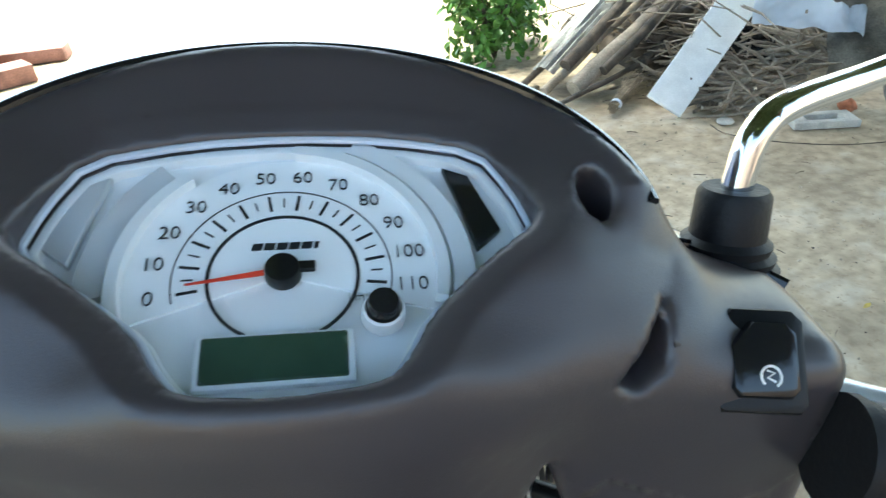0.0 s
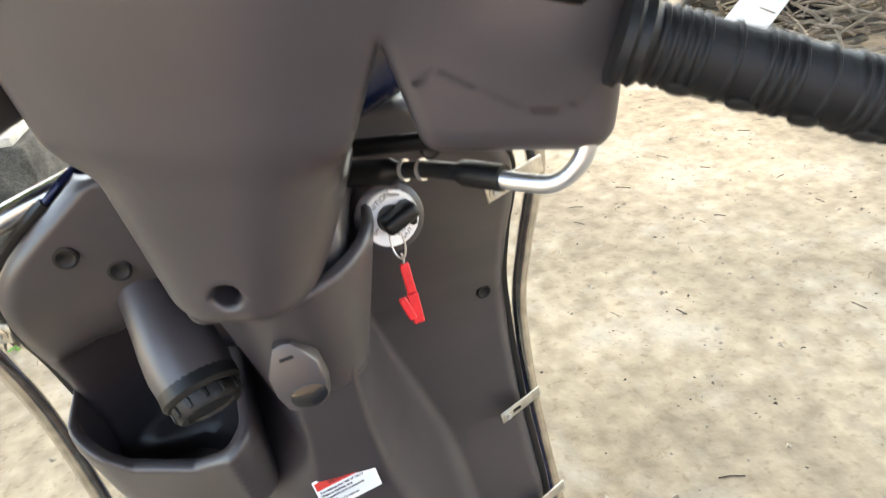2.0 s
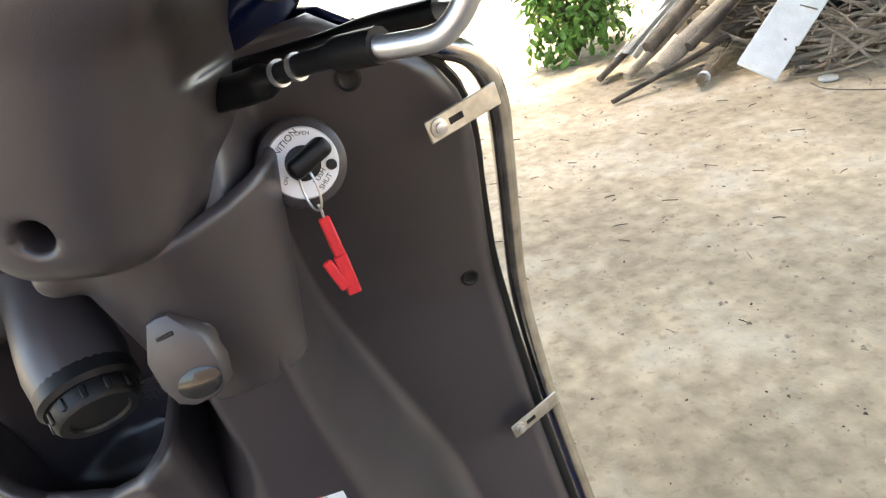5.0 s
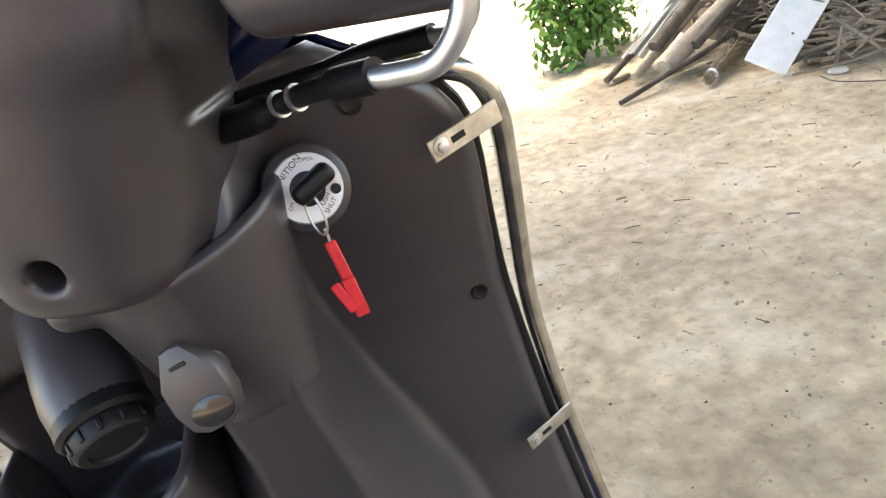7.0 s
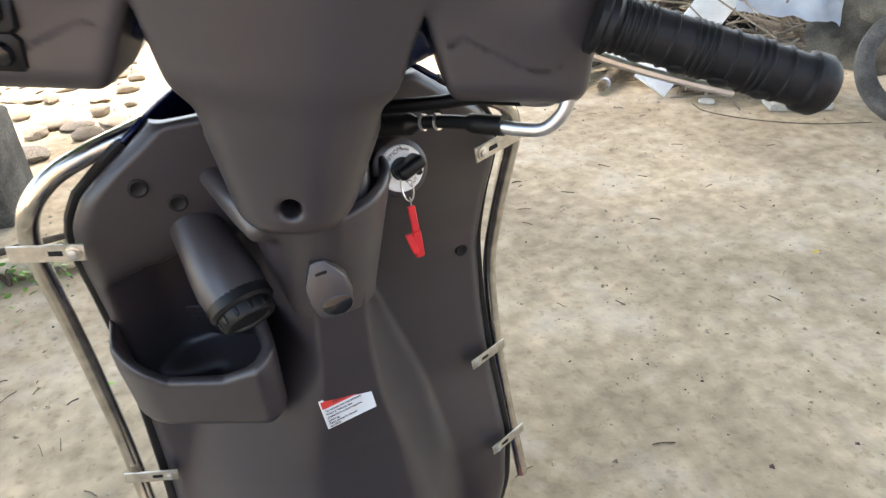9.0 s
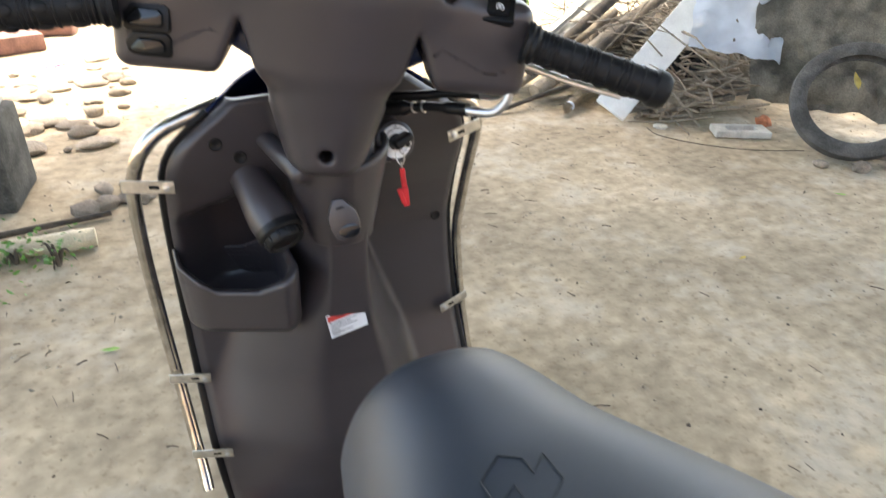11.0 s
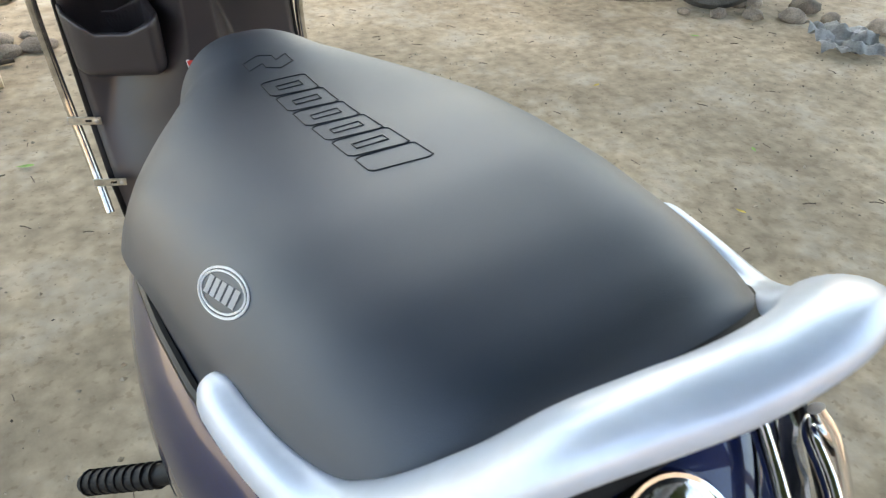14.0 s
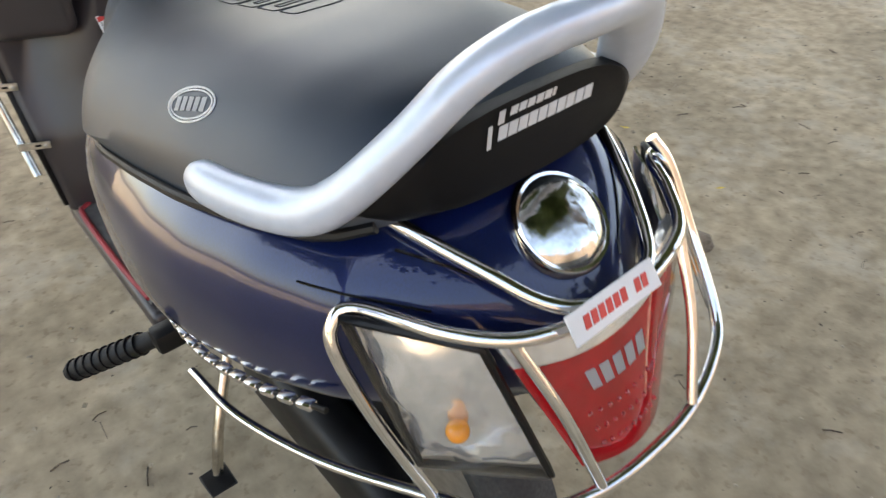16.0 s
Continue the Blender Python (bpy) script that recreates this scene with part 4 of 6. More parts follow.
for k in range(9):
    part("rib", rbox((0.30, 0.012, 0.004), 0.0015, 1, Matrix.Translation((0, -0.12 - 0.034 * k, 0.2355))), MAT_GREY, fmat)

# seat
SEAT = [  # y, half width, top, bottom, squareness, lean of the flanks
    (-1.175, 0.108, 0.800, 0.775, 2.6, 0.24), (-1.155, 0.142, 0.824, 0.762, 3.0, 0.24), (-1.12, 0.174, 0.838, 0.748, 4.0, 0.31), (-1.05, 0.200, 0.842, 0.738, 4.6, 0.33), (-0.95, 0.222, 0.836, 0.722, 4.8, 0.33), (-0.85, 0.231, 0.821, 0.706, 4.4, 0.26), (-0.76, 0.233, 0.807, 0.690, 3.6, 0.17),
    (-0.72, 0.231, 0.803, 0.685, 3.2, 0.13), (-0.66, 0.212, 0.799, 0.680, 3.0, 0.12), (-0.61, 0.188, 0.797, 0.675, 2.9, 0.12), (-0.55, 0.154, 0.795, 0.667, 2.7, 0.12), (-0.51, 0.132, 0.791, 0.663, 2.6, 0.12), (-0.44, 0.113, 0.783, 0.656, 2.6, 0.12), (-0.40, 0.106, 0.772, 0.652, 2.5, 0.12), (-0.375, 0.096, 0.752, 0.650, 2.4, 0.12), (-0.355, 0.074, 0.724, 0.650, 2.3, 0.12), (-0.340, 0.030, 0.690, 0.655, 2.1, 0.12)]


def seat_section(y):
    return [float(v) for v in smooth_table(y, SEAT)]


def seat_f(x, y, z):
    """Below nought inside the seat."""
    w, t, b, n, lean = seat_section(y)
    u = max(0.0, (z - b) / (t - b))
    return (abs(x) / (w * (1 - lean * min(u, 1)))) ** n + u ** n - 1


def seat_top(x, y):
    lo, hi = seat_section(y)[2], seat_section(y)[1]
    for k in range(24):
        mid = (lo + hi) / 2
        lo, hi = (mid, hi) if seat_f(x, y, mid) < 0 else (lo, mid)
    return lo


def loft(name, stations, half_n, material, close_bottom=True):
    """Skins closed sections, each a list of points; caps the ends."""
    verts, faces = [], []
    for s in stations:
        verts += s
    n = len(stations[0])
    for i in range(len(stations) - 1):
        for k in range(n):
            j = (k + 1) % n
            faces.append((i * n + k, i * n + j, (i + 1) * n + j, (i + 1) * n + k))
    faces.append(tuple(range(n))[::-1])
    faces.append(tuple((len(stations) - 1) * n + k for k in range(n)))
    bm = bmesh.new()
    vs = [bm.verts.new(v) for v in verts]
    for f in faces:
        bm.faces.new([vs[i] for i in f])
    return bm_mesh(name, bm, material)


stations = []
for y in np.concatenate([np.linspace(-1.158, -1.10, 12), np.linspace(-1.09, -0.42, 54), np.linspace(-0.41, -0.338, 18)]):
    w, t, b, n, lean = seat_section(y)
    sec = []
    for k in range(49):
        a = math.pi * k / 48
        cx, sz = math.cos(a), math.sin(a)
        x = w * (1 - lean * sz ** (2 / n)) * math.copysign(abs(cx) ** (2 / n), cx)
        z = b + (t - b) * sz ** (2 / n)
        # the cover tucks in below its widest line
        x *= 1 - 0.09 * max(0, 1 - (z - b) / 0.022) ** 2
        sec.append((x, float(y), z))
    stations.append(sec)
seat = put("seat", loft("seat", stations, 0, VINYL), scooter, "black vinyl seat cover with pressed blocks", Matrix.Translation((-0.002, 0, 0)))
lip = [(float(w) * sgn * 0.93, float(y), float(b) + 0.002) for sgn in (1,) for y in np.linspace(-1.15, -0.345, 40) for w, t, b, n, lean in [seat_section(y)]]
part("seat_hem", tube(lip, 0.005, 8), BLACK, seat)
part("seat_hem", tube([(-x, y, z) for x, y, z in lip], 0.005, 8), BLACK, seat)


def pressed(outline, name="pressed_mark", material=VINYL_CREASE, r=0.0007, closed=True):
    pts = []
    for (x0, y0), (x1, y1) in zip(outline, outline[1:] + outline[:1] if closed else outline[1:]):
        for k in range(6):
            x, y = x0 + (x1 - x0) * k / 6, y0 + (y1 - y0) * k / 6
            pts.append((x, y, seat_top(x, y) + 0.0002))
    part(name, tube(pts, r, 6, closed=closed), material, seat)


# plain blocks where the maker's mark is pressed, crease shade drawn as darker lines
pressed([(x * 0.85 - 0.017, y + 0.009) for x, y in ((-0.030, -0.575), (-0.005, -0.560), (0.012, -0.570), (0.012, -0.585), (0.030, -0.572), (0.030, -0.598), (0.008, -0.612), (-0.008, -0.602), (-0.008, -0.588), (-0.030, -0.600))])
for i in range(6):
    y1 = -0.636 - 0.0462 * i
    y0 = y1 - (0.039 if i < 5 else 0.030)
    wl, wr = -0.044 + 0.0014 * i, 0.006 + 0.0024 * i
    pressed([(wl, y0 + 0.004), (wl, y1), (wl + 0.006, y1 + 0.003), (wr - 0.004, y1 + 0.003), (wr, y1), (wr, y0), (wr - 0.006, y0 - 0.003), (wl + 0.004, y0)])
    if i < 5:
        ym = (y0 + y1) / 2
        pressed([(wl + 0.012, ym - 0.006), (wl + 0.012, ym + 0.005), (wr - 0.012, ym + 0.007), (wr - 0.012, ym - 0.005)])
# oval badge on the flank: white ring and plain bar
OV = Vector((-0.1730, -0.937, 0.7960))


def seat_side(y, z):
    lo, hi = 0.0, 0.25
    for k in range(26):
        mid = (lo + hi) / 2
        lo, hi = (mid, hi) if seat_f(mid, y, z) < 0 else (lo, mid)
    return -lo


# frame of the badge: along, up the flank, and out
OV.x = seat_side(OV.y, OV.z)
AL = Vector((seat_side(OV.y + 0.02, OV.z - 0.005) - OV.x, 0.02, -0.005)).normalized()
UP = Vector((seat_side(OV.y, OV.z + 0.008) - OV.x, 0, 0.008)).normalized()
OUT = AL.cross(UP).normalized()
OUT = OUT if OUT.x < 0 else -OUT
UP = OUT.cross(AL).normalized()
UP = UP if UP.z > 0 else -UP


def flank(u, v, lift):
    """A point of the seat's flank: u along, v up from the badge's middle."""
    p = OV + AL * u + UP * v
    lo, hi = -0.02, 0.02
    for k in range(22):
        mid = (lo + hi) / 2
        q = p + OUT * mid
        lo, hi = (mid, hi) if seat_f(q.x, q.y, q.z) < 0 else (lo, mid)
    return p + OUT * (lo + lift)


def flank_patch(f, nu, lift):
    pts = [flank(*f(k / nu), lift) for k in range(nu)]
    return pts


for ru, rv, r in ((0.0335, 0.0160, 0.0010), (0.0300, 0.0132, 0.0008)):
    part("oval_badge", tube(flank_patch(lambda t: (ru * math.cos(2 * math.pi * t), rv * math.sin(2 * math.pi * t)), 40, 0.0004), r, 6, closed=True), WHITEPRINT, seat, "white oval printed badge")
for i in range(5):
    u0 = 0.0225 - 0.0093 * i
    q = [flank(u0, -0.0065, 0.0008), flank(u0, 0.0065, 0.0008), flank(u0 - 0.0066, 0.0065, 0.0008), flank(u0 - 0.0066, -0.0065, 0.0008)]
    bm = bmesh.new()
    bm.faces.new([bm.verts.new(p) for p in q])
    bmesh.ops.solidify(bm, geom=bm.faces[:], thickness=0.0004)
    part("badge_block", bm, WHITEPRINT, seat, smooth=False)

# black rear pad under the rail, with a plain printed mark
PAD = mat("matt black vinyl", (0.004, 0.004, 0.0045), 0.62, vary=0.2, scale=14, bump=0.1, bump_scale=900, spec=0.18)
pad_st = []
for y, w, t, b in ((-1.090, 0.165, 0.790, 0.752), (-1.130, 0.155, 0.812, 0.750), (-1.158, 0.138, 0.828, 0.752), (-1.172, 0.112, 0.830, 0.757)):
    pad_st.append([(w * math.copysign(abs(math.cos(a)) ** 0.7, math.cos(a)), y, (t + b) / 2 + (t - b) / 2 * math.copysign(abs(math.sin(a)) ** 0.7, math.sin(a))) for a in np.linspace(0, 2 * math.pi, 41)[:-1]])
pad = put("seat_back", loft("seat_back", pad_st, 0, PAD), scooter, "black rear end of the seat with printed marks")
for i, (x, z, w, h) in enumerate([(-0.034, 0.8185, 0.006, 0.010)] + [(-0.022 + 0.009 * k, 0.8200, 0.0072 if k < 5 else 0.003, 0.0062) for k in range(6)] + [(-0.034 + 0.0105 * k, 0.8060, 0.0090, 0.0110) for k in range(10)] + [(-0.045, 0.8060, 0.004, 0.018)]):
    part("printed_block", prism([(x, -h / 2), (x + w, -h / 2), (x + w + 0.002, h / 2), (x + 0.002, h / 2)], 0.0006, 0, Matrix.Translation((-0.004, -1.1725, z + 0.002)) @ Matrix.Rotation(radians(90), 4, "X")), GREYPRINT, pad, smooth=False)

# grab rail
RAIL = [(-0.196, -0.976, 0.752), (-0.186, -1.038, 0.756), (-0.167, -1.100, 0.766), (-0.149, -1.134, 0.788), (-0.115, -1.167, 0.832), (-0.084, -1.188, 0.868), (-0.055, -1.202, 0.886), (-0.030, -1.209, 0.892), (0, -1.211, 0.893)]
RAIL = RAIL + [(-x, y, z) for x, y, z in RAIL[-2::-1]]
rail_pts = curve_pts(RAIL, 6)
ends = [min(k, len(rail_pts) - 1 - k) for k in range(len(rail_pts))]
rr = [0.0215 * (0.70, 0.93, 1.0)[min(k, 2)] for k in ends]
part("grab_rail", tube(rail_pts, rr, 24, flat=[(0.84 + 0.32 * min(1, max(0, k - 6) / 18), 0.92 - 0.22 * min(1, max(0, k - 6) / 18)) for k in ends]), SILVER, scooter, "silver painted grab rail")

# rear bodywork
BODY = [  # y, half width, height of the widest line, top, bottom
    (-1.250, 0.045, 0.640, 0.672, 0.585), (-1.235, 0.078, 0.642, 0.690, 0.570), (-1.20, 0.130, 0.640, 0.724, 0.560), (-1.14, 0.188, 0.622, 0.757, 0.550), (-1.05, 0.223, 0.602, 0.762, 0.530), (-0.95, 0.246, 0.592, 0.752, 0.505), (-0.88, 0.253, 0.588, 0.745, 0.480), (-0.80, 0.252, 0.582, 0.738, 0.450),
    (-0.72, 0.245, 0.576, 0.725, 0.420), (-0.65, 0.234, 0.572, 0.712, 0.395), (-0.60, 0.222, 0.570, 0.705, 0.385), (-0.53, 0.200, 0.560, 0.700, 0.380), (-0.48, 0.165, 0.550, 0.690, 0.380), (-0.45, 0.120, 0.540, 0.680, 0.390)]
stations = []
for y in np.linspace(-1.252, -0.452, 70):
    w, zc, t, b = [float(v) for v in smooth_table(y, BODY)]
    sec = []
    for k in range(64):
        a = 2 * math.pi * k / 64
        cx, sz = math.cos(a), math.sin(a)
        n = 2.9 if sz > 0 else 2.4
        x = w * math.copysign(abs(cx) ** (2 / n), cx)
        z = zc + ((t - zc) if sz > 0 else (zc - b)) * math.copysign(abs(sz) ** (2 / n), sz)
        sec.append((x, float(y), z))
    stations.append(sec)
body = put("rear_body", loft("rear_body", stations, 0, BLUE), scooter, "glossy dark blue rear bodywork")


def body_pt(y, a, lift=0.0):
    w, zc, t, b = [float(v) for v in smooth_table(y, BODY)]
    cx, sz = math.cos(a), math.sin(a)
    n = 2.9 if sz > 0 else 2.4
    return Vector(((w + lift) * math.copysign(abs(cx) ** (2 / n), cx), y, zc + ((t - zc + lift) if sz > 0 else (zc - b + lift)) * math.copysign(abs(sz) ** (2 / n), sz)))


for s in (-1, 1):
    part("panel_gap", tube([body_pt(y, math.pi / 2 + s * a, 0.0004) for y, a in zip(np.linspace(-1.15, -1.235, 14), np.linspace(0.62, 0.50, 14))], 0.0014, 6), GLOSSBLACK, body)
    part("panel_gap", tube([body_pt(y, math.pi / 2 + s * a, 0.0003) for y, a in zip(np.linspace(-1.10, -1.19, 14), np.linspace(1.02, 0.98, 14))], 0.0012, 6), GLOSSBLACK, body)

# round chromed lamp lid on the tail
# dark blotches in the colour stand for trees mirrored in the face
DISC = mat("rippled chrome with reflected patches", (0.50, 0.51, 0.50), 0.10, metal=1.0, vary=0.5, scale=45, rough_vary=0.08, bump=0.5, bump_scale=42)
KN = Vector((0.003, -1.202, 0.722))
km = along(KN, KN + Vector((0.0, -0.62, 0.78)))
knob = part("tail_disc", lathe([(0, -0.02), (0.044, -0.02), (0.046, 0.004), (0.043, 0.009), (0.040, 0.0085)], 48, km), CHROME, scooter, "round chromed disc on the tail")
part("disc_face", lathe([(0.0405, 0.0083), (0.036, 0.012), (0.026, 0.0155), (0.013, 0.0175), (0, 0.018)], 48, km), DISC, knob, "polished domed face with reflections in its colour")

# tail lamp: red lens, clear band, indicators either side
def shell(us, vs, f, thick, name, material, parent, label=""):
    bm = bmesh.new()
    grid = [[bm.verts.new(f(u, v)) for u in us] for v in vs]
    for r0, r1 in zip(grid, grid[1:]):
        for k in range(len(us) - 1):
            bm.faces.new((r0[k], r0[k + 1], r1[k + 1], r1[k]))
    bmesh.ops.recalc_face_normals(bm, faces=bm.faces)
    bmesh.ops.solidify(bm, geom=bm.faces[:], thickness=thick)
    return part(name, bm, material, parent, label)


def tail_pt(u, v, lift=0.0):
    """u: -1 to 1 across, v: 0 at the top to 1 below."""
    w = 0.110 - 0.056 * v
    return Vector((w * u, -1.232 - lift - 0.016 * (1 - u * u) - 0.052 * v, 0.700 - 0.152 * v - 0.026 * (1 - u * u) * (1 - v)))


us, vs = np.linspace(-1, 1, 25), np.linspace(0, 1, 13)
lamp = shell(us, np.linspace(0.20, 1, 11), lambda u, v: tail_pt(u, v, 0.012), 0.012, "tail_lamp", REDLENS, scooter, "red tail lamp lens")
shell(us, np.linspace(0.0, 0.195, 4), lambda u, v: tail_pt(u, v, 0.012), 0.010, "clear_band", REFLECTOR, lamp, "clear band above the red lens")
for k in range(9):
    for j in range(3):
        u, v = -0.55 + 0.14 * k, 0.62 + 0.12 * j
        bm = bmesh.new()
        bmesh.ops.create_uvsphere(bm, u_segments=8, v_segments=6, radius=0.0026)
        bm.transform(Matrix.Translation(tail_pt(u, v, 0.012)))
        part("lens_bead", bm, REDLENS, lamp)
for k in range(5):
    u = -0.42 + 0.17 * k
    a, b, c, d = (tail_pt(u + du, v, 0.0128) for du, v in ((0, 0.32), (0.12, 0.32), (0.14, 0.46), (0.02, 0.46)))
    bm = bmesh.new()
    bm.faces.new([bm.verts.new(p) for p in (a, b, c, d)])
    bmesh.ops.solidify(bm, geom=bm.faces[:], thickness=0.0006)
    part("lamp_mark", bm, GREYPRINT, lamp, smooth=False)
for s in (-1, 1):
    def ind_pt(u, v, lift=0.0, s=s):
        p0, p1 = Vector((s * 0.176, -1.156, 0.706)), Vector((s * 0.112, -1.236, 0.690))
        q0, q1 = Vector((s * 0.154, -1.204, 0.556)), Vector((s * 0.064, -1.272, 0.524))
        e = (0.5 - abs(u - 0.5)) * (0.5 - abs(v - 0.5)) * 4
        out = Vector((s * 0.75, -0.62, 0.15))
        return p0.lerp(p1, u).lerp(q0.lerp(q1, u), v) + out * (lift + 0.016 * math.sqrt(max(0, e)))
    g = np.linspace(0, 1, 15)
    facet = random.Random(61)
    ind = shell(np.linspace(0, 1, 9), np.linspace(0, 1, 9), lambda u, v: ind_pt(u, v, -0.004 + facet.uniform(-0.004, 0.004)), 0.003, "indicator", REFLECTOR, scooter, "silvered indicator with an amber bulb")
    l2 = shell(g, g, lambda u, v: ind_pt(u, v, 0.012), 0.002, "indicator_lens", CLEAR, ind, "clear faceted lens")
    l2.visible_shadow = False
    bm = bmesh.new()
    bmesh.ops.create_uvsphere(bm, u_segments=16, v_segments=10, radius=0.010)
    bm.transform(Matrix.Translation(ind_pt(0.5, 0.60, 0.002)))
    part("bulb", bm, AMBER, ind, "amber bulb")
    part("lamp_surround", tube([ind_pt(u, v, 0.004) for u, v in [(t, 0) for t in g] + [(1, t) for t in g[1:]] + [(1 - t, 1) for t in g[1:]] + [(0, 1 - t) for t in g[1:-1]]], 0.004, 8, closed=True), BLACK, ind)

# chromed rear guard
RG = 0.0060
guard_parts = [
    [(-0.122, -1.112, 0.760), (-0.112, -1.150, 0.750), (-0.086, -1.205, 0.728), (-0.062, -1.245, 0.708), (-0.035, -1.268, 0.702), (0, -1.274, 0.701), (0.035, -1.268, 0.702), (0.062, -1.245, 0.708), (0.086, -1.205, 0.728), (0.112, -1.150, 0.750), (0.122, -1.112, 0.760)],
    [(-0.152, -1.216, 0.510), (-0.176, -1.180, 0.600), (-0.189, -1.157, 0.672), (-0.184, -1.150, 0.698), (-0.166, -1.158, 0.708), (-0.130, -1.222, 0.704), (-0.085, -1.262, 0.700), (0, -1.276, 0.693), (0.085, -1.262, 0.700), (0.130, -1.222, 0.704), (0.150, -1.188, 0.712), (0.166, -1.180, 0.712), (0.172, -1.190, 0.690), (0.166, -1.230, 0.640), (0.150, -1.280, 0.590)],
    [(-0.152, -1.216, 0.510), (-0.120, -1.285, 0.530), (-0.060, -1.318, 0.544), (0, -1.326, 0.548), (0.060, -1.324, 0.556), (0.115, -1.308, 0.572), (0.145, -1.285, 0.592), (0.162, -1.235, 0.650), (0.160, -1.200, 0.710), (0.151, -1.182, 0.735)],
    [(-0.100, -1.252, 0.700), (-0.078, -1.290, 0.630), (-0.055, -1.319, 0.545)],
    [(0.100, -1.252, 0.700), (0.084, -1.292, 0.630), (0.060, -1.324, 0.556)],
    [(-0.152, -1.216, 0.510), (-0.205, -1.110, 0.500), (-0.238, -1.000, 0.490), (-0.246, -0.900, 0.480)],
]
rg = part("rear_guard", tube(curve_pts(guard_parts[0], 6), RG, 12), CHROME, scooter, "chromed tubular rear guard")
for g in guard_parts[1:]:
    part("guard_tube", tube(curve_pts(g, 6), RG if len(g) > 4 else RG * 0.85, 12), CHROME, rg)
for s in (-1, 1):
    part("guard_bolt", cyl(0.006, 0.006, 0.008, 6, 0.0008, Matrix.Translation((s * 0.122, -1.116, 0.760))), ZINC, rg)
    part("mounting_lug", rbox((0.020, 0.045, 0.012), 0.004, 2, Matrix.Translation((s * 0.128, -1.098, 0.757))), ALLOY, rg)
pm = Matrix.Translation((-0.021, -1.2800, 0.707)) @ Matrix.Rotation(radians(52), 4, "X")
plate = part("name_plate", rbox((0.098, 0.024, 0.0018), 0.0006, 1, pm), WHITEPRINT, scooter, "white plate with red printed marks")
for k in range(9):
    if k != 6:
        part("plate_mark", prism([(-0.036 + 0.0082 * k, -0.005), (-0.030 + 0.0082 * k, -0.005), (-0.028 + 0.0082 * k, 0.005), (-0.034 + 0.0082 * k, 0.005)], 0.0006, 0, pm @ Matrix.Translation((0, 0, 0.0010))), REDPRINT, plate, smooth=False)

# ornamental chain strip, footpeg and lower guard on the left
cp = curve_pts([(-0.240, -0.870, 0.548), (-0.240, -0.960, 0.556), (-0.226, -1.050, 0.576), (-0.200, -1.140, 0.600)], 8)
trim = part("trim_strip", tube(cp, 0.0030, 8), BLACK, scooter, "row of chromed trim links")
for k in range(0, len(cp) - 1, 2):
    p, q = cp[k], cp[k + 1]
    part("trim_link", rbox((0.011, 0.007, 0.018), 0.002, 2, along(p, q)), CHROME, trim)
peg = part("footpeg", tube([(-0.250, -0.800, 0.462), (-0.285, -0.770, 0.440), (-0.345, -0.715, 0.402), (-0.352, -0.709, 0.397)], [0.011, 0.0135, 0.0135, 0.011], 14), RUBBER, scooter, "folding footpeg with ribbed black rubber")
pa, pb = Vector((-0.270, -0.783, 0.450)), Vector((-0.345, -0.715, 0.402))
for k in range(9):
    part("peg_rib", lathe([(0.0130, -0.0015), (0.0155, -0.001), (0.0155, 0.001), (0.0130, 0.0015)], 14, along(pa.lerp(pb, k / 8), pb + (pb - pa))), RUBBER, peg)
part("peg_bracket", rbox((0.05, 0.03, 0.03), 0.006, 2, Matrix.Translation((-0.235, -0.815, 0.470))), BLACK, peg)

# running gear
for name, y, r in (("front_wheel", 0.26, 0.235), ("rear_wheel", -1.005, 0.225)):
    rm = Matrix.Translation((0, y, r)) @ Matrix.Rotation(radians(90), 4, "Y")
    wheel = part(name, lathe([(r - 0.075, -0.030), (r - 0.062, -0.045), (r - 0.030, -0.050), (r - 0.008, -0.035), (r, 0), (r - 0.008, 0.035), (r - 0.030, 0.050), (r - 0.062, 0.045), (r - 0.075, 0.030), (r - 0.075, -0.030)], 48, rm), TYRE, scooter, "scooter wheel with a black tyre")
    part("rim", lathe([(r - 0.074, -0.028), (r - 0.10, -0.020), (0.05, -0.030), (0.0, -0.034), (0.0, 0.034), (0.05, 0.030), (r - 0.10, 0.020), (r - 0.074, 0.028)], 40, rm), ALLOY, wheel, "pressed steel rim")
part("front_fender", tube(curve_pts([(0, 0.26 + 0.27 * math.cos(t), 0.235 + 0.27 * math.sin(t)) for t in np.linspace(0.25, 2.6, 9)], 4), 0.066, 16, flat=(1, 0.35)), BLUE, scooter, "dark blue front mudguard")
part("fork", tube([(0.07, 0.26, 0.235), (0.07, 0.14, 0.48), (0.04, 0.06, 0.62)], 0.018, 12), BLACK, scooter)
part("fork", tube([(-0.07, 0.26, 0.235), (-0.07, 0.14, 0.48), (-0.04, 0.06, 0.62)], 0.018, 12), BLACK, scooter)
part("underbody", rbox((0.16, 0.62, 0.16), 0.04, 3, Matrix.Translation((0, -0.72, 0.33))), BLACK, scooter, "black engine and frame under the body")
part("swing_arm", rbox((0.07, 0.42, 0.13), 0.03, 3, Matrix.Translation((-0.115, -0.92, 0.27))), BLACK, scooter, "dark engine case")
part("silencer", tube(curve_pts([(0.14, -0.70, 0.26), (0.15, -0.85, 0.27), (0.155, -1.04, 0.29)], 5), [0.03] * 4 + [0.045] * 7, 16), BLACK, scooter, "black silencer")
stand = part("side_stand", tube(curve_pts([(-0.13, -0.62, 0.22), (-0.20, -0.66, 0.10), (-0.235, -0.68, 0.012)], 5), 0.010, 10), CHROME_WORN, scooter, "propped side stand")
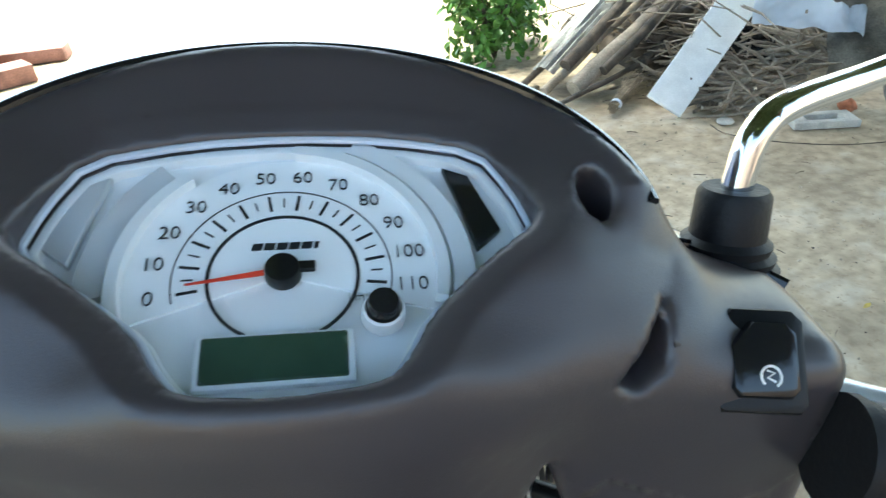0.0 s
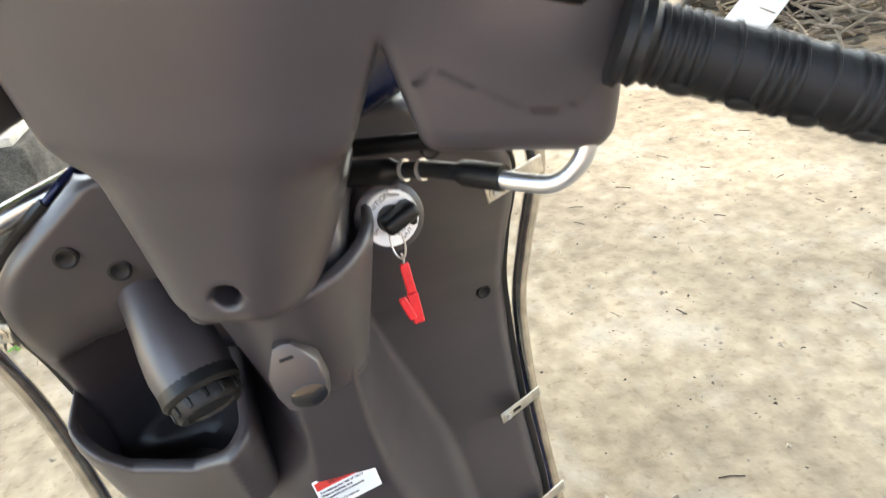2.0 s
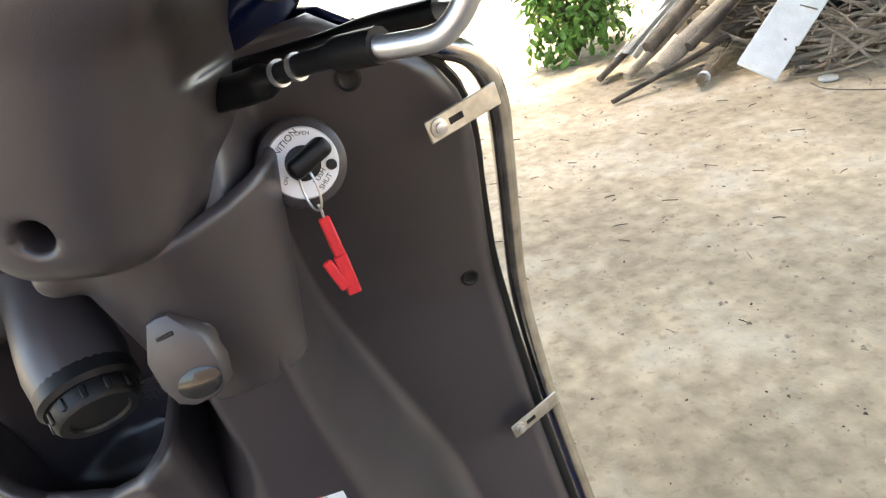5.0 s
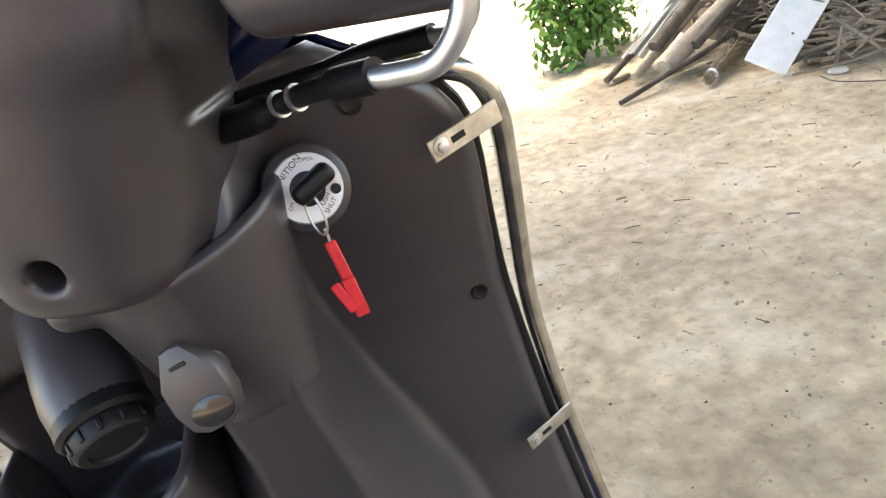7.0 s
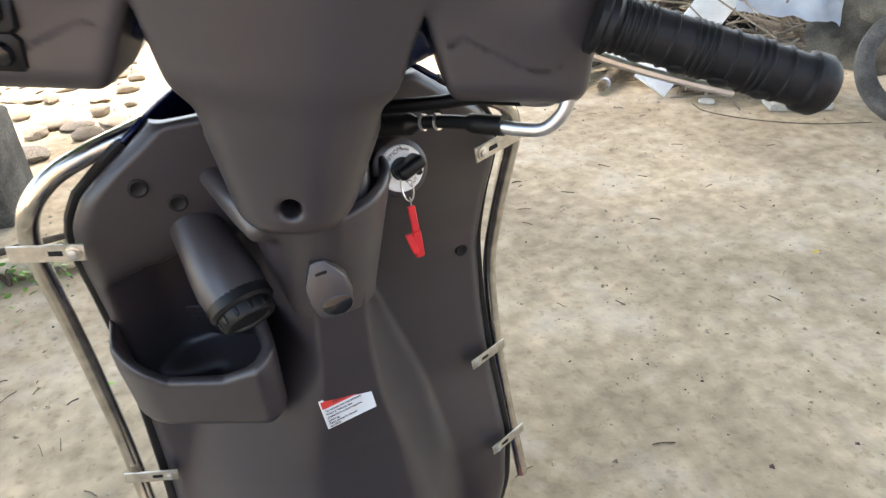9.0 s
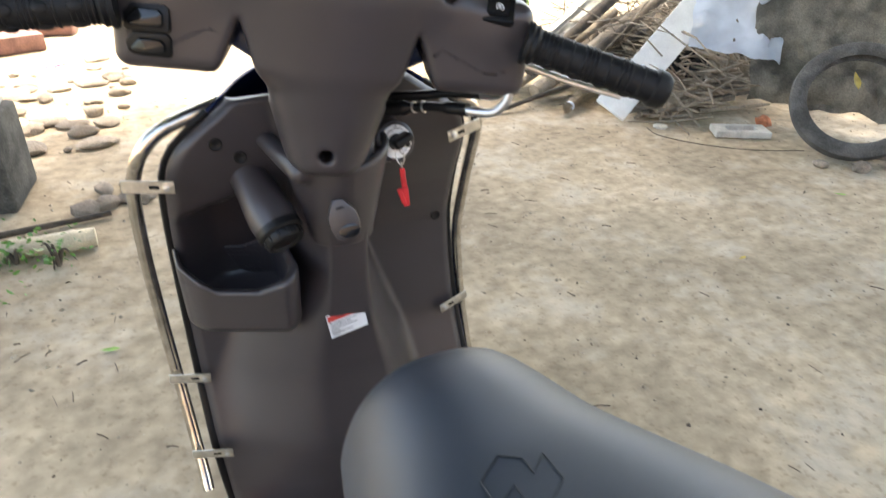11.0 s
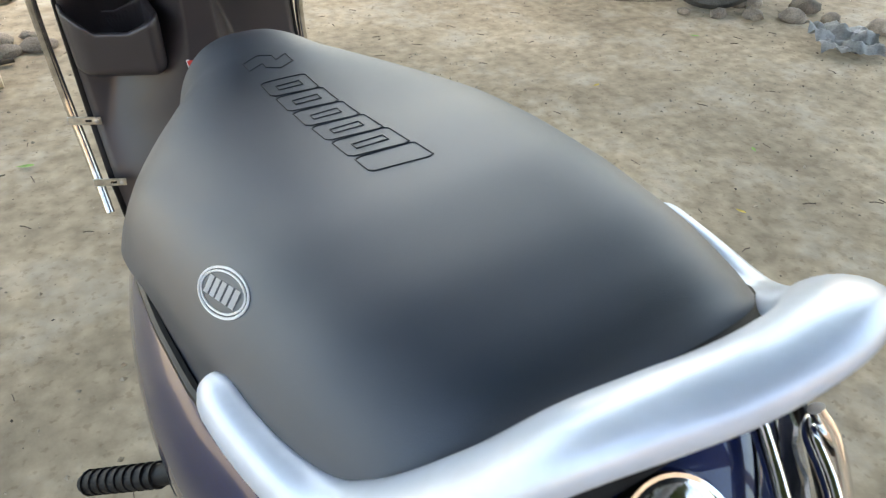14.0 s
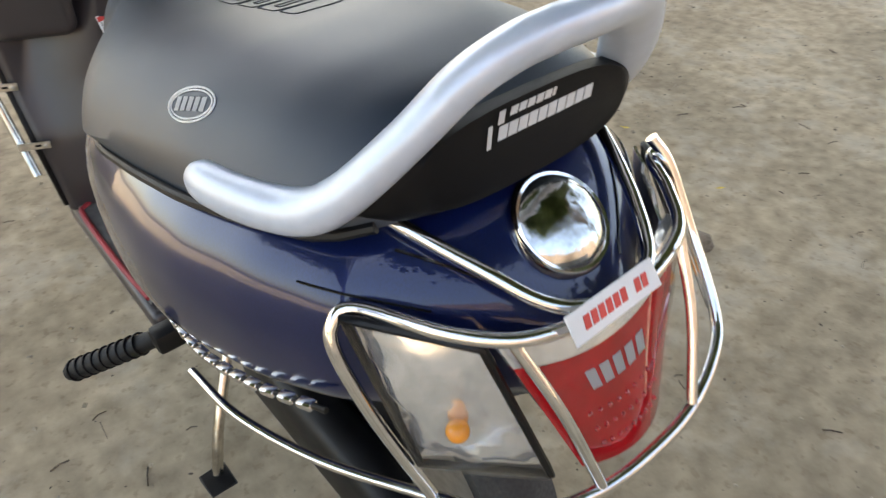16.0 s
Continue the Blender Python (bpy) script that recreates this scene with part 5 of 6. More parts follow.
part("stand_foot", rbox((0.05, 0.06, 0.008), 0.003, 1, Matrix.Translation((-0.240, -0.69, 0.005))), BLACK, stand)

# ---- the ground ----
def ground_h(x, y):
    h = 0.010 * noise.noise(Vector((x * 0.9, y * 0.9, 1.7))) + 0.004 * noise.noise(Vector((x * 5, y * 5, 4.1))) + 0.0022 * noise.noise(Vector((x * 19, y * 19, 8.3)))
    return h - 0.004


def ground_mesh():
    def axis(lo, hi, step, far):
        a = list(np.arange(lo, hi + 1e-6, step))
        k = step
        while a[-1] < far:
            k *= 1.35
            a.append(a[-1] + k)
        k = step
        while a[0] > -far:
            k *= 1.35
            a.insert(0, a[0] - k)
        return a
    xs, ys = axis(-1.6, 3.6, 0.022, 70), axis(-1.6, 4.2, 0.022, 70)
    verts = [(x, y, ground_h(x, y) if abs(x) < 8 and abs(y) < 12 else 0.0) for y in ys for x in xs]
    n = len(xs)
    faces = [(j * n + i, j * n + i + 1, (j + 1) * n + i + 1, (j + 1) * n + i) for j in range(len(ys) - 1) for i in range(n - 1)]
    return mesh_from("ground", verts, faces, GROUND)


thing("ground", ground_mesh(), "bare packed sandy earth of a yard", "ground", kind="structure")
rng = random.Random(7)


def stone_mesh(name, r, seed, material, flat=0.6, sub=2):
    bm = bmesh.new()
    bmesh.ops.create_icosphere(bm, subdivisions=sub, radius=1)
    for v in bm.verts:
        k = 1 + 0.35 * noise.noise(v.co * 1.3 + Vector((seed, 0, 0))) + 0.12 * noise.noise(v.co * 4 + Vector((0, seed, 0)))
        v.co = Vector((v.co.x * k * r, v.co.y * k * r * 0.8, v.co.z * k * r * flat))
    return bm_mesh(name, bm, material)


def grit(count, lo, hi, area, material, name, label, seed):
    """Small loose bits on the ground, too many to count."""
    r = random.Random(seed)
    verts, faces = [], []
    for _ in range(count):
        x, y = r.uniform(area[0], area[2]), r.uniform(area[1], area[3])
        s = lo * (hi / lo) ** (r.random() ** 2.5)
        z = ground_h(x, y)
        b = len(verts)
        for k in range(4):
            t = math.pi / 2 * k + r.uniform(-0.5, 0.5)
            q = s * r.uniform(0.6, 1.2)
            verts.append((x + q * math.cos(t), y + q * math.sin(t), z - s * 0.1))
        verts.append((x + r.uniform(-0.3, 0.3) * s, y + r.uniform(-0.3, 0.3) * s, z + s * r.uniform(0.3, 0.9)))
        faces += [(b, b + 1, b + 4), (b + 1, b + 2, b + 4), (b + 2, b + 3, b + 4), (b + 3, b, b + 4)]
    return thing(name, mesh_from(name, verts, faces, material, False), label, "grit", kind="stuff")


grit(11000, 0.0015, 0.012, (-1.8, -1.5, 4.0, 4.5), PEBBLE, "grit", "pale grit and crumbs of earth on the ground", 3)
grit(1900, 0.002, 0.008, (-1.8, -1.5, 4.0, 4.5), BARK, "litter", "dark crumbs of bark on the ground", 5)


def twigs(count, area, seed):
    r = random.Random(seed)
    verts, faces = [], []
    for _ in range(count):
        x, y, t, ln = r.uniform(area[0], area[2]), r.uniform(area[1], area[3]), r.uniform(0, 6.3), r.uniform(0.01, 0.05)
        w = r.uniform(0.0006, 0.0016)
        b = len(verts)
        for k in range(3):
            px, py = x + ln * (k - 1) * math.cos(t) / 2, y + ln * (k - 1) * math.sin(t) / 2 + (0.004 if k == 1 else 0)
            z = ground_h(px, py) + 0.0005
            verts += [(px - w * math.sin(t), py + w * math.cos(t), z), (px + w * math.sin(t), py - w * math.cos(t), z), (px, py, z + 2 * w)]
        for k in range(2):
            o = b + 3 * k
            faces += [(o, o + 3, o + 5, o + 2), (o + 1, o + 2, o + 5, o + 4)]
    return thing("twigs", mesh_from("twigs", verts, faces, BARK, False), "small dry twigs scattered on the earth", "twigs", kind="stuff")


twigs(380, (-1.5, -1.4, 3.2, 3.6), 11)


def leaf_mesh(name, ln, w, material, curl=0.15):
    bm = bmesh.new()
    n = 6
    rows = []
    for k in range(n + 1):
        t = k / n
        hw = w * math.sin(math.pi * t ** 0.8) * 0.5
        z = curl * ln * (4 * (t - 0.5) ** 2) * 0.5
        rows.append([bm.verts.new((-hw, ln * (t - 0.5), z + hw * 0.35)), bm.verts.new((0, ln * (t - 0.5), z)), bm.verts.new((hw, ln * (t - 0.5), z + hw * 0.35))])
    for a, b in zip(rows, rows[1:]):
        bm.faces.new((a[0], a[1], b[1], b[0]))
        bm.faces.new((a[1], a[2], b[2], b[1]))
    bmesh.ops.remove_doubles(bm, verts=bm.verts, dist=1e-6)
    return bm_mesh(name, bm, material)


for x, y, ln, m, turn in ((-0.406, 0.882, 0.055, LEAFGREEN, 75), (1.40, -0.34, 0.035, LEAFYELLOW, 20), (1.60, 0.55, 0.04, LEAFYELLOW, 100), (1.75, -0.10, 0.035, LEAFGREEN, 150), (1.30, -0.75, 0.03, LEAFYELLOW, 60), (2.42, 0.80, 0.05, LEAFGREEN, 40)):
    thing("fallen_leaf", leaf_mesh("fallen_leaf", ln, ln * 0.36, m), "small fallen leaf lying on the earth", "leaf", Matrix.Translation((x, y, ground_h(x, y) + 0.003)) @ Matrix.Rotation(radians(turn), 4, "Z"))


# ---- the wood pile ----
def log(name, a, b, r0, r1, material, label, knots=0.12, seed=0, category="log", group="", sides=12):
    pa, pb = Vector(a), Vector(b)
    n = 12
    d = (pb - pa)
    pts, rad = [], []
    for k in range(n + 1):
        t = k / n
        w = Vector((noise.noise(Vector((seed, t * 3, 0))), noise.noise(Vector((0, seed, t * 3))), 0.5 * noise.noise(Vector((t * 3, 0, seed))))) * d.length * 0.02
        pts.append(pa + d * t + w * math.sin(math.pi * t))
        rad.append((r0 + (r1 - r0) * t) * (1 + knots * noise.noise(Vector((t * 9, seed, 3)))))
    ob = thing(name, bm_mesh(name, tube(pts, rad, sides), material), label, category, group=group)
    return ob


def plank(name, a, b, width, thick, material, label, roll=0.0, category="board", bevel=0.004, seed=0):
    pa, pb = Vector(a), Vector(b)
    ln = (pb - pa).length
    bm = rbox((width, thick, ln), bevel, 1, Matrix.Translation((0, 0, ln / 2)))
    bm.transform(along(pa, pb) @ Matrix.Rotation(radians(roll), 4, "Z"))
    return thing(name, bm_mesh(name, bm, material), label, category)


bdir, bwid = Vector((0.80, 0.21, 0.56)).normalized(), Vector((-0.13, 0.11, 0.055)).normalized()
bnor = bdir.cross(bwid).normalized()
bm = rbox((0.185, 0.022, 1.15), 0.003, 1, Matrix.Translation((0, 0, 0.575)))
bm.transform(Matrix.Translation((2.135, 2.020, 0.045)) @ Matrix((bnor.cross(bdir), bnor, bdir)).transposed().to_4x4())
thing("white_board", bm_mesh("white_board", bm, WHITEBOARD), "white painted board leaning on the wood pile", "board")
log("straight_stick", (1.590, 2.330, 0.012), (2.75, 2.50, 0.175), 0.012, 0.016, BARK, "long dark stick leaning on the wood pile", seed=2, category="stick")
log("big_log", (1.93, 2.47, 0.055), (2.95, 2.76, 0.42), 0.045, 0.058, WOOD, "thick grey weathered log in the pile", seed=3)
log("pole", (1.82, 2.58, 0.03), (2.80, 2.92, 0.38), 0.024, 0.030, WOOD, "grey wooden pole in the pile", seed=4)
log("pole", (1.74, 2.72, 0.02), (2.70, 3.05, 0.36), 0.018, 0.022, BARK, "thin dark pole in the pile", seed=5)
log("pole", (2.10, 2.45, 0.12), (3.10, 2.70, 0.55), 0.026, 0.030, BARK, "dark bark-covered pole in the pile", seed=6)
log("pole", (1.98, 2.62, 0.13), (3.00, 2.95, 0.60), 0.034, 0.036, BARK, "rough dark pole high in the pile", seed=7)


def bent_tin(a, b, width, seed, label):
    pa, pb = Vector(a), Vector(b)
    ln = (pb - pa).length
    bm = bmesh.new()
    rows = []
    for i in range(25):
        u = i / 24
        row = []
        for k in range(13):
            v = k / 12 - 0.5
            z = 0.020 * math.cos(v * 5) + 0.010 * noise.noise(Vector((u * 4, v * 5, seed))) + 0.006 * math.sin(v * 30)
            row.append(bm.verts.new((v * width, z, u * ln)))
        rows.append(row)
    for r0, r1 in zip(rows, rows[1:]):
        for k in range(12):
            bm.faces.new((r0[k], r0[k + 1], r1[k + 1], r1[k]))
    bmesh.ops.solidify(bm, geom=bm.faces[:], thickness=0.002)
    bm.transform(along(pa, pb))
    return thing("tin_sheet", bm_mesh("tin_sheet", bm, TIN), label, "sheet")


bent_tin((1.90, 2.72, 0.10), (2.85, 3.08, 0.52), 0.14, 1.0, "bent weathered tin sheet in the pile")
bent_tin((2.02, 2.80, 0.16), (3.0, 3.15, 0.62), 0.16, 4.0, "grey tin strip lying over the poles")


def broom(a, b, label):
    pa, pb = Vector(a), Vector(b)
    r = random.Random(21)
    d = pb - pa
    bms = []
    side = d.cross(Vector((0, 0, 1))).normalized()
    for k in range(70):
        t, q = r.uniform(0, 6.28), math.sqrt(r.random())
        o = (side * math.cos(t) + Vector((0, 0, 1)) * math.sin(t)) * q
        bms.append(tube([pa + o * 0.026 + d * r.uniform(-0.02, 0.02), pa + o * 0.026 + d * 0.25, pb + o * 0.060 + d * r.uniform(-0.1, 0.1)], [0.0026, 0.0022, 0.0010], 5))
    ob = thing("broom", bm_mesh("broom", join(*bms), STRAW), label, "broom")
    part("tie", tube([pa + d * 0.12, pa + d * 0.17], 0.0285, 16), WHITESHEET, ob, "pale cloth tie")
    return ob


broom((1.954, 2.170, 0.030), (2.24, 2.36, 0.065), "bundle broom of dry twigs lying by the pile")
for i, (a, b, r0, m) in enumerate((((2.30, 1.96, 0.022), (2.95, 1.93, 0.05), 0.020, WOOD), ((2.38, 2.02, 0.03), (3.05, 2.25, 0.09), 0.016, BARK), ((2.50, 2.10, 0.03), (3.20, 1.85, 0.12), 0.014, WOOD), ((2.45, 2.25, 0.06), (3.30, 2.35, 0.16), 0.022, BARK), ((2.40, 2.20, 0.10), (3.10, 2.05, 0.17), 0.018, WOOD), ((2.55, 1.95, 0.03), (3.35, 2.20, 0.06), 0.012, BARK), ((2.55, 2.40, 0.12), (3.40, 2.10, 0.20), 0.024, WOOD), ((2.65, 1.88, 0.02), (3.10, 1.80, 0.03), 0.013, WOOD), ((2.35, 2.45, 0.12), (3.30, 2.75, 0.26), 0.030, BARK), ((2.60, 2.30, 0.18), (3.50, 2.30, 0.24), 0.020, BARK), ((2.70, 2.15, 0.16), (3.25, 1.75, 0.20), 0.010, WOOD), ((2.30, 2.62, 0.16), (3.20, 3.05, 0.34), 0.034, BARK))):
    log("firewood", a, b, r0, r0 * 0.8, m, "dry branch in the heap of firewood", seed=20 + i, category="firewood", group="firewood heap", knots=0.3)
# heap below, closed and dark
heap = bmesh.new()
bmesh.ops.create_grid(heap, x_segments=48, y_segments=36, size=1)
for v in heap.verts:
    u, w = v.co.x, v.co.y
    e = max(0, 1 - max(abs(u), abs(w)) ** 3)
    v.co = Vector((3.42 + 0.92 * u + 0.1 * w, 2.88 + 0.80 * w, -0.02 + 0.42 * e ** 0.6 * (0.75 + 0.5 * noise.noise(Vector((u * 3, w * 3, 0)))) + 0.05 * noise.noise(Vector((u * 14, w * 14, 2)))))
thing("brushwood", bm_mesh("brushwood", heap, BARK), "dark heap of brushwood and rubbish", "brushwood", kind="stuff")
r = random.Random(31)
bms = []
for k in range(380):
    c = Vector((r.uniform(2.45, 3.8), r.uniform(1.9, 3.3), r.uniform(0.08, 0.42)))
    d = Vector((r.uniform(-1, 1), r.uniform(-1, 1), r.uniform(-0.3, 0.35))).normalized() * r.uniform(0.10, 0.28)
    bms.append(tube([c - d, c + Vector((0, 0, r.uniform(-0.02, 0.02))), c + d], [0.004, 0.005, 0.003], 5))
for k in range(240):
    c = Vector((r.uniform(2.36, 2.95), r.uniform(1.80, 2.45), 0))
    c.z = 0.03 + 0.45 * (c.x - 2.36) * r.uniform(0.5, 1.3)
    d = Vector((r.uniform(-1, 1), r.uniform(-0.6, 0.6), r.uniform(-0.25, 0.35))).normalized() * r.uniform(0.08, 0.24)
    q = r.uniform(0.004, 0.011)
    bms.append(tube([c - d, c + Vector((0, 0, r.uniform(-0.02, 0.02))), c + d], [q, q * 1.1, q * 0.6], 6))
thing("sticks", bm_mesh("sticks", join(*bms), WOOD), "tangle of thin grey sticks in the heap", "sticks", kind="stuff")


def sheet(name, corners, amp, seed, material, label, n=22, thick=0.0015):
    """A crumpled sheet between four corners."""
    a, b, c, d = [Vector(p) for p in corners]
    nrm = (b - a).cross(d - a).normalized()
    bm = bmesh.new()
    rows = []
    for i in range(n + 1):
        row = []
        for k in range(n + 1):
            u, v = i / n, k / n
            u2 = u + 0.04 * noise.noise(Vector((v * 6, seed, 0)))
            v2 = v + 0.05 * noise.noise(Vector((u * 6, 0, seed)))
            p = a.lerp(b, u2).lerp(d.lerp(c, u2), v2)
            f = abs(noise.noise(Vector((u * 3 + seed, v * 3, 0)))) * 1.2 + abs(noise.noise(Vector((u * 7, v * 7 + seed, 3)))) * 0.6
            row.append(bm.verts.new(p + nrm * amp * f))
        rows.append(row)
    for r0, r1 in zip(rows, rows[1:]):
        for k in range(n):
            bm.faces.new((r0[k], r0[k + 1], r1[k + 1], r1[k]))
    bmesh.ops.solidify(bm, geom=bm.faces[:], thickness=thick)
    return thing(name, bm_mesh(name, bm, material), label, "sheet")


sheet("plastic_sheet", ((2.58, 1.98, 0.36), (2.93, 1.66, 0.30), (3.10, 1.90, 0.72), (2.84, 2.25, 0.74)), 0.05, 2.0, WHITESHEET, "white plastic sheet draped over the heap")
sheet("tarpaulin", ((2.85, 1.75, 0.10), (3.30, 1.20, 0.08), (3.45, 1.45, 0.85), (3.00, 1.98, 0.80)), 0.09, 5.0, GREYSHEET, "dirty grey tarpaulin hanging over the heap", thick=0.003)
sheet("black_sheet", ((2.62, 2.15, 0.16), (2.80, 2.00, 0.14), (2.88, 2.12, 0.26), (2.68, 2.28, 0.28)), 0.04, 8.0, BLACK, "black plastic sheet caught in the heap")
# old tyre against the tarpaulin
ty = [(0.205, -0.030), (0.215, -0.038), (0.245, -0.040), (0.268, -0.026), (0.274, 0.0), (0.268, 0.026), (0.245, 0.040), (0.215, 0.038), (0.205, 0.030), (0.212, 0.026), (0.240, 0.030), (0.258, 0.0), (0.240, -0.030), (0.212, -0.026), (0.205, -0.030)]
thing("old_tyre", bm_mesh("old_tyre", lathe(ty, 56), OLDTYRE), "dusty old motorcycle tyre leaning on the tarpaulin", "tyre", Matrix.Translation((2.90, 1.16, 0.245)) @ Matrix.Rotation(radians(-48), 4, "Z") @ Matrix.Rotation(radians(52), 4, "X") @ Matrix.Scale(1.08, 4))
thing("fallen_leaf", leaf_mesh("fallen_leaf", 0.09, 0.05, LEAFYELLOW), "orange dry leaf caught on the tarpaulin", "leaf", Matrix.Translation((3.02, 1.28, 0.30)) @ Matrix.Rotation(radians(60), 4, "X"))
thing("brick_lump", stone_mesh("brick_lump", 0.045, 3.0, BRICK, 0.8), "broken lump of orange brick", "brick", Matrix.Translation((2.815, 1.580, 0.028)))
slab = thing("concrete_slab", bm_mesh("concrete_slab", prism([(-0.14, -0.07), (0.14, -0.065), (0.135, 0.07), (-0.135, 0.065)], 0.032, 0.004, hole=[(-0.075, -0.035), (0.085, -0.030), (0.08, 0.030), (-0.07, 0.025)]), CONCRETE), "broken pale concrete slab with a slot, lying flat", "slab", Matrix.Translation((2.62, 1.55, -0.003)) @ Matrix.Rotation(radians(-28), 4, "Z"))
thing("white_disc", bm_mesh("white_disc", cyl(0.040, 0.036, 0.012, 24, 0.003), CONCRETE), "pale round lid lying on the earth", "lid", Matrix.Translation((2.305, 1.795, 0.004)))
thing("wood_chip", bm_mesh("wood_chip", rbox((0.11, 0.03, 0.02), 0.006, 2), WOOD), "short chip of wood on the earth", "wood chip", Matrix.Translation((1.83, 2.72, 0.008)) @ Matrix.Rotation(radians(15), 4, "Z"))
thing("thin_cable", bm_mesh("thin_cable", tube(curve_pts([(2.22, 1.80, 0.004), (2.20, 1.68, 0.004), (2.30, 1.50, 0.003), (2.48, 1.33, 0.004), (2.70, 1.22, 0.006)], 10), 0.0025, 6), BARK), "thin dark cord lying on the earth", "cord")
sheet("crumpled_tin", ((2.72, 0.34, 0.02), (2.95, 0.18, 0.02), (3.12, 0.40, 0.05), (2.86, 0.56, 0.06)), 0.05, 11.0, TIN, "crumpled scrap of tin on the ground", thick=0.002)
for i, (x, y, s) in enumerate(((2.75, 0.95, 0.05), (2.90, 0.86, 0.06), (3.05, 0.74, 0.07), (3.2, 0.62, 0.06), (2.62, 1.06, 0.035), (3.05, 0.98, 0.06), (3.25, 0.82, 0.08), (2.98, 1.02, 0.05), (1.02, -0.86, 0.040), (3.3, 0.42, 0.07), (3.45, 0.25, 0.08))):
    thing("stone", stone_mesh("stone", s, 10.0 + i, ROCK, 0.6), "dusty brown stone half sunk in the earth", "stone", Matrix.Translation((x, y, s * 0.25)) @ Matrix.Rotation(i * 1.3, 4, "Z"), group="stones by the heap")

# ---- the bush ahead ----
def bush(name, centre, size, count, label, seed, leaf_ln=0.06, stems=9, hang=0.5):
    r = random.Random(seed)
    ob = tagged(new(name), label, "bush")
    ob.matrix_basis = Matrix.Translation(centre)
    stem_bms, verts, faces = [], [], []
    for s in range(stems):
        t = 2 * math.pi * s / stems + r.uniform(-0.3, 0.3)
        tip = Vector((math.cos(t) * size[0] * r.uniform(0.4, 1), math.sin(t) * size[1] * r.uniform(0.4, 1), size[2] * r.uniform(-0.2, 0.9)))
        mid = tip * 0.5 + Vector((0, 0, size[2] * r.uniform(0.3, 0.6)))
        path = curve_pts([(0, 0, -centre[2] * 0.0), mid, tip], 8)
        stem_bms.append(tube(path, [0.008 - 0.0065 * k / (len(path) - 1) for k in range(len(path))], 6))
        for _ in range(count // stems):
            k = r.uniform(0.3, 1) * (len(path) - 1)
            p = path[int(k)] + Vector((r.gauss(0, 0.045), r.gauss(0, 0.045), r.gauss(-0.02 * hang, 0.045)))
            ln = leaf_ln * r.uniform(0.6, 1.2)
            d = Vector((r.uniform(-1, 1), r.uniform(-1, 1), r.uniform(-1.6, 0.2) * hang)).normalized()
            side = d.cross(Vector((r.uniform(-1, 1), r.uniform(-1, 1), r.uniform(-1, 1)))).normalized() * ln * 0.24
            up = side.cross(d).normalized() * ln * 0.08
            b = len(verts)
            verts += [p, p + d * ln * 0.35 + side - up, p + d * ln * 0.75 + side * 0.8 - up, p + d * ln, p + d * ln * 0.75 - side * 0.8 - up, p + d * ln * 0.35 - side - up, p + d * ln * 0.5]
            faces += [(b, b + 1, b + 6), (b + 1, b + 2, b + 6), (b + 2, b + 3, b + 6), (b + 3, b + 4, b + 6), (b + 4, b + 5, b + 6), (b + 5, b, b + 6)]
    for b in stem_bms:
        part("stem", b, BARK, ob)
    tagged(put("leaves", mesh_from("leaves", verts, faces, LEAF), ob), kind="stuff")
    return ob


bush("leafy_bush", (1.98, 3.42, 0.0), (0.42, 0.32, 0.62), 1300, "fresh green leafy bush at the edge of the yard", 2, 0.075, 13, 0.9)
bush("leafy_bush", (2.25, 3.75, 0.0), (0.40, 0.35, 0.70), 900, "fresh green leafy bush behind the wood pile", 9, 0.075, 13, 0.8)
for i, (x, y) in enumerate(((-0.55, 1.45), (-0.75, 1.30), (-0.68, 1.52), (-0.86, 1.42))):
    bush("weed", (x, y, 0.0), (0.06, 0.06, 0.09), 60, "small green weed by the bamboo pole", 40 + i, 0.026, 6, 0.4)
bush("grass_tuft", (-1.6, 6.2, 0.0), (0.7, 0.5, 0.12), 500, "green grass tufts beyond the yard", 50, 0.12, 12, 0.2)

# ---- left side: pillar, bamboo, stones, stone blocks ----
pillar = tagged(new("porch_pillar"), "old masonry pillar on a mossy stone base", "pillar")
pillar.matrix_basis = Matrix.Translation((-0.93, 2.17, 0)) @ Matrix.Rotation(radians(-8), 4, "Z")
part("base", rbox((0.50, 0.36, 0.36), 0.02, 3, Matrix.Translation((0, 0, 0.17))), OLDSTONE, pillar, "dark mossy masonry base")
part("ledge", rbox((0.45, 0.31, 0.035), 0.008, 2, Matrix.Translation((-0.01, 0, 0.365))), CONCRETE, pillar, "pale plaster ledge")
part("shaft", rbox((0.32, 0.24, 2.0), 0.012, 2, Matrix.Translation((-0.035, 0.02, 1.37))), PLASTER, pillar, "faded plaster shaft")
bam = curve_pts([(-0.43, 1.56, 0.030), (-0.62, 1.56, 0.032), (-0.85, 1.57, 0.034), (-1.3, 1.60, 0.034), (-2.0, 1.66, 0.034)], 10)
bamboo = thing("bamboo_pole", bm_mesh("bamboo_pole", tube(bam, [0.034 + (0.004 if k % 9 == 4 else 0) for k in range(len(bam))], 16), BAMBOO), "thick dry bamboo pole lying on the ground", "pole")
log("branch", (-0.38, 1.78, 0.015), (-0.95, 1.70, 0.02), 0.010, 0.014, BARK, "thin dark branch lying behind the bamboo", seed=70, category="branch")
rs = random.Random(77)
shapes = [stone_mesh("stone", 1.0, 60.0 + i, ROCK, 0.5) for i in range(6)]
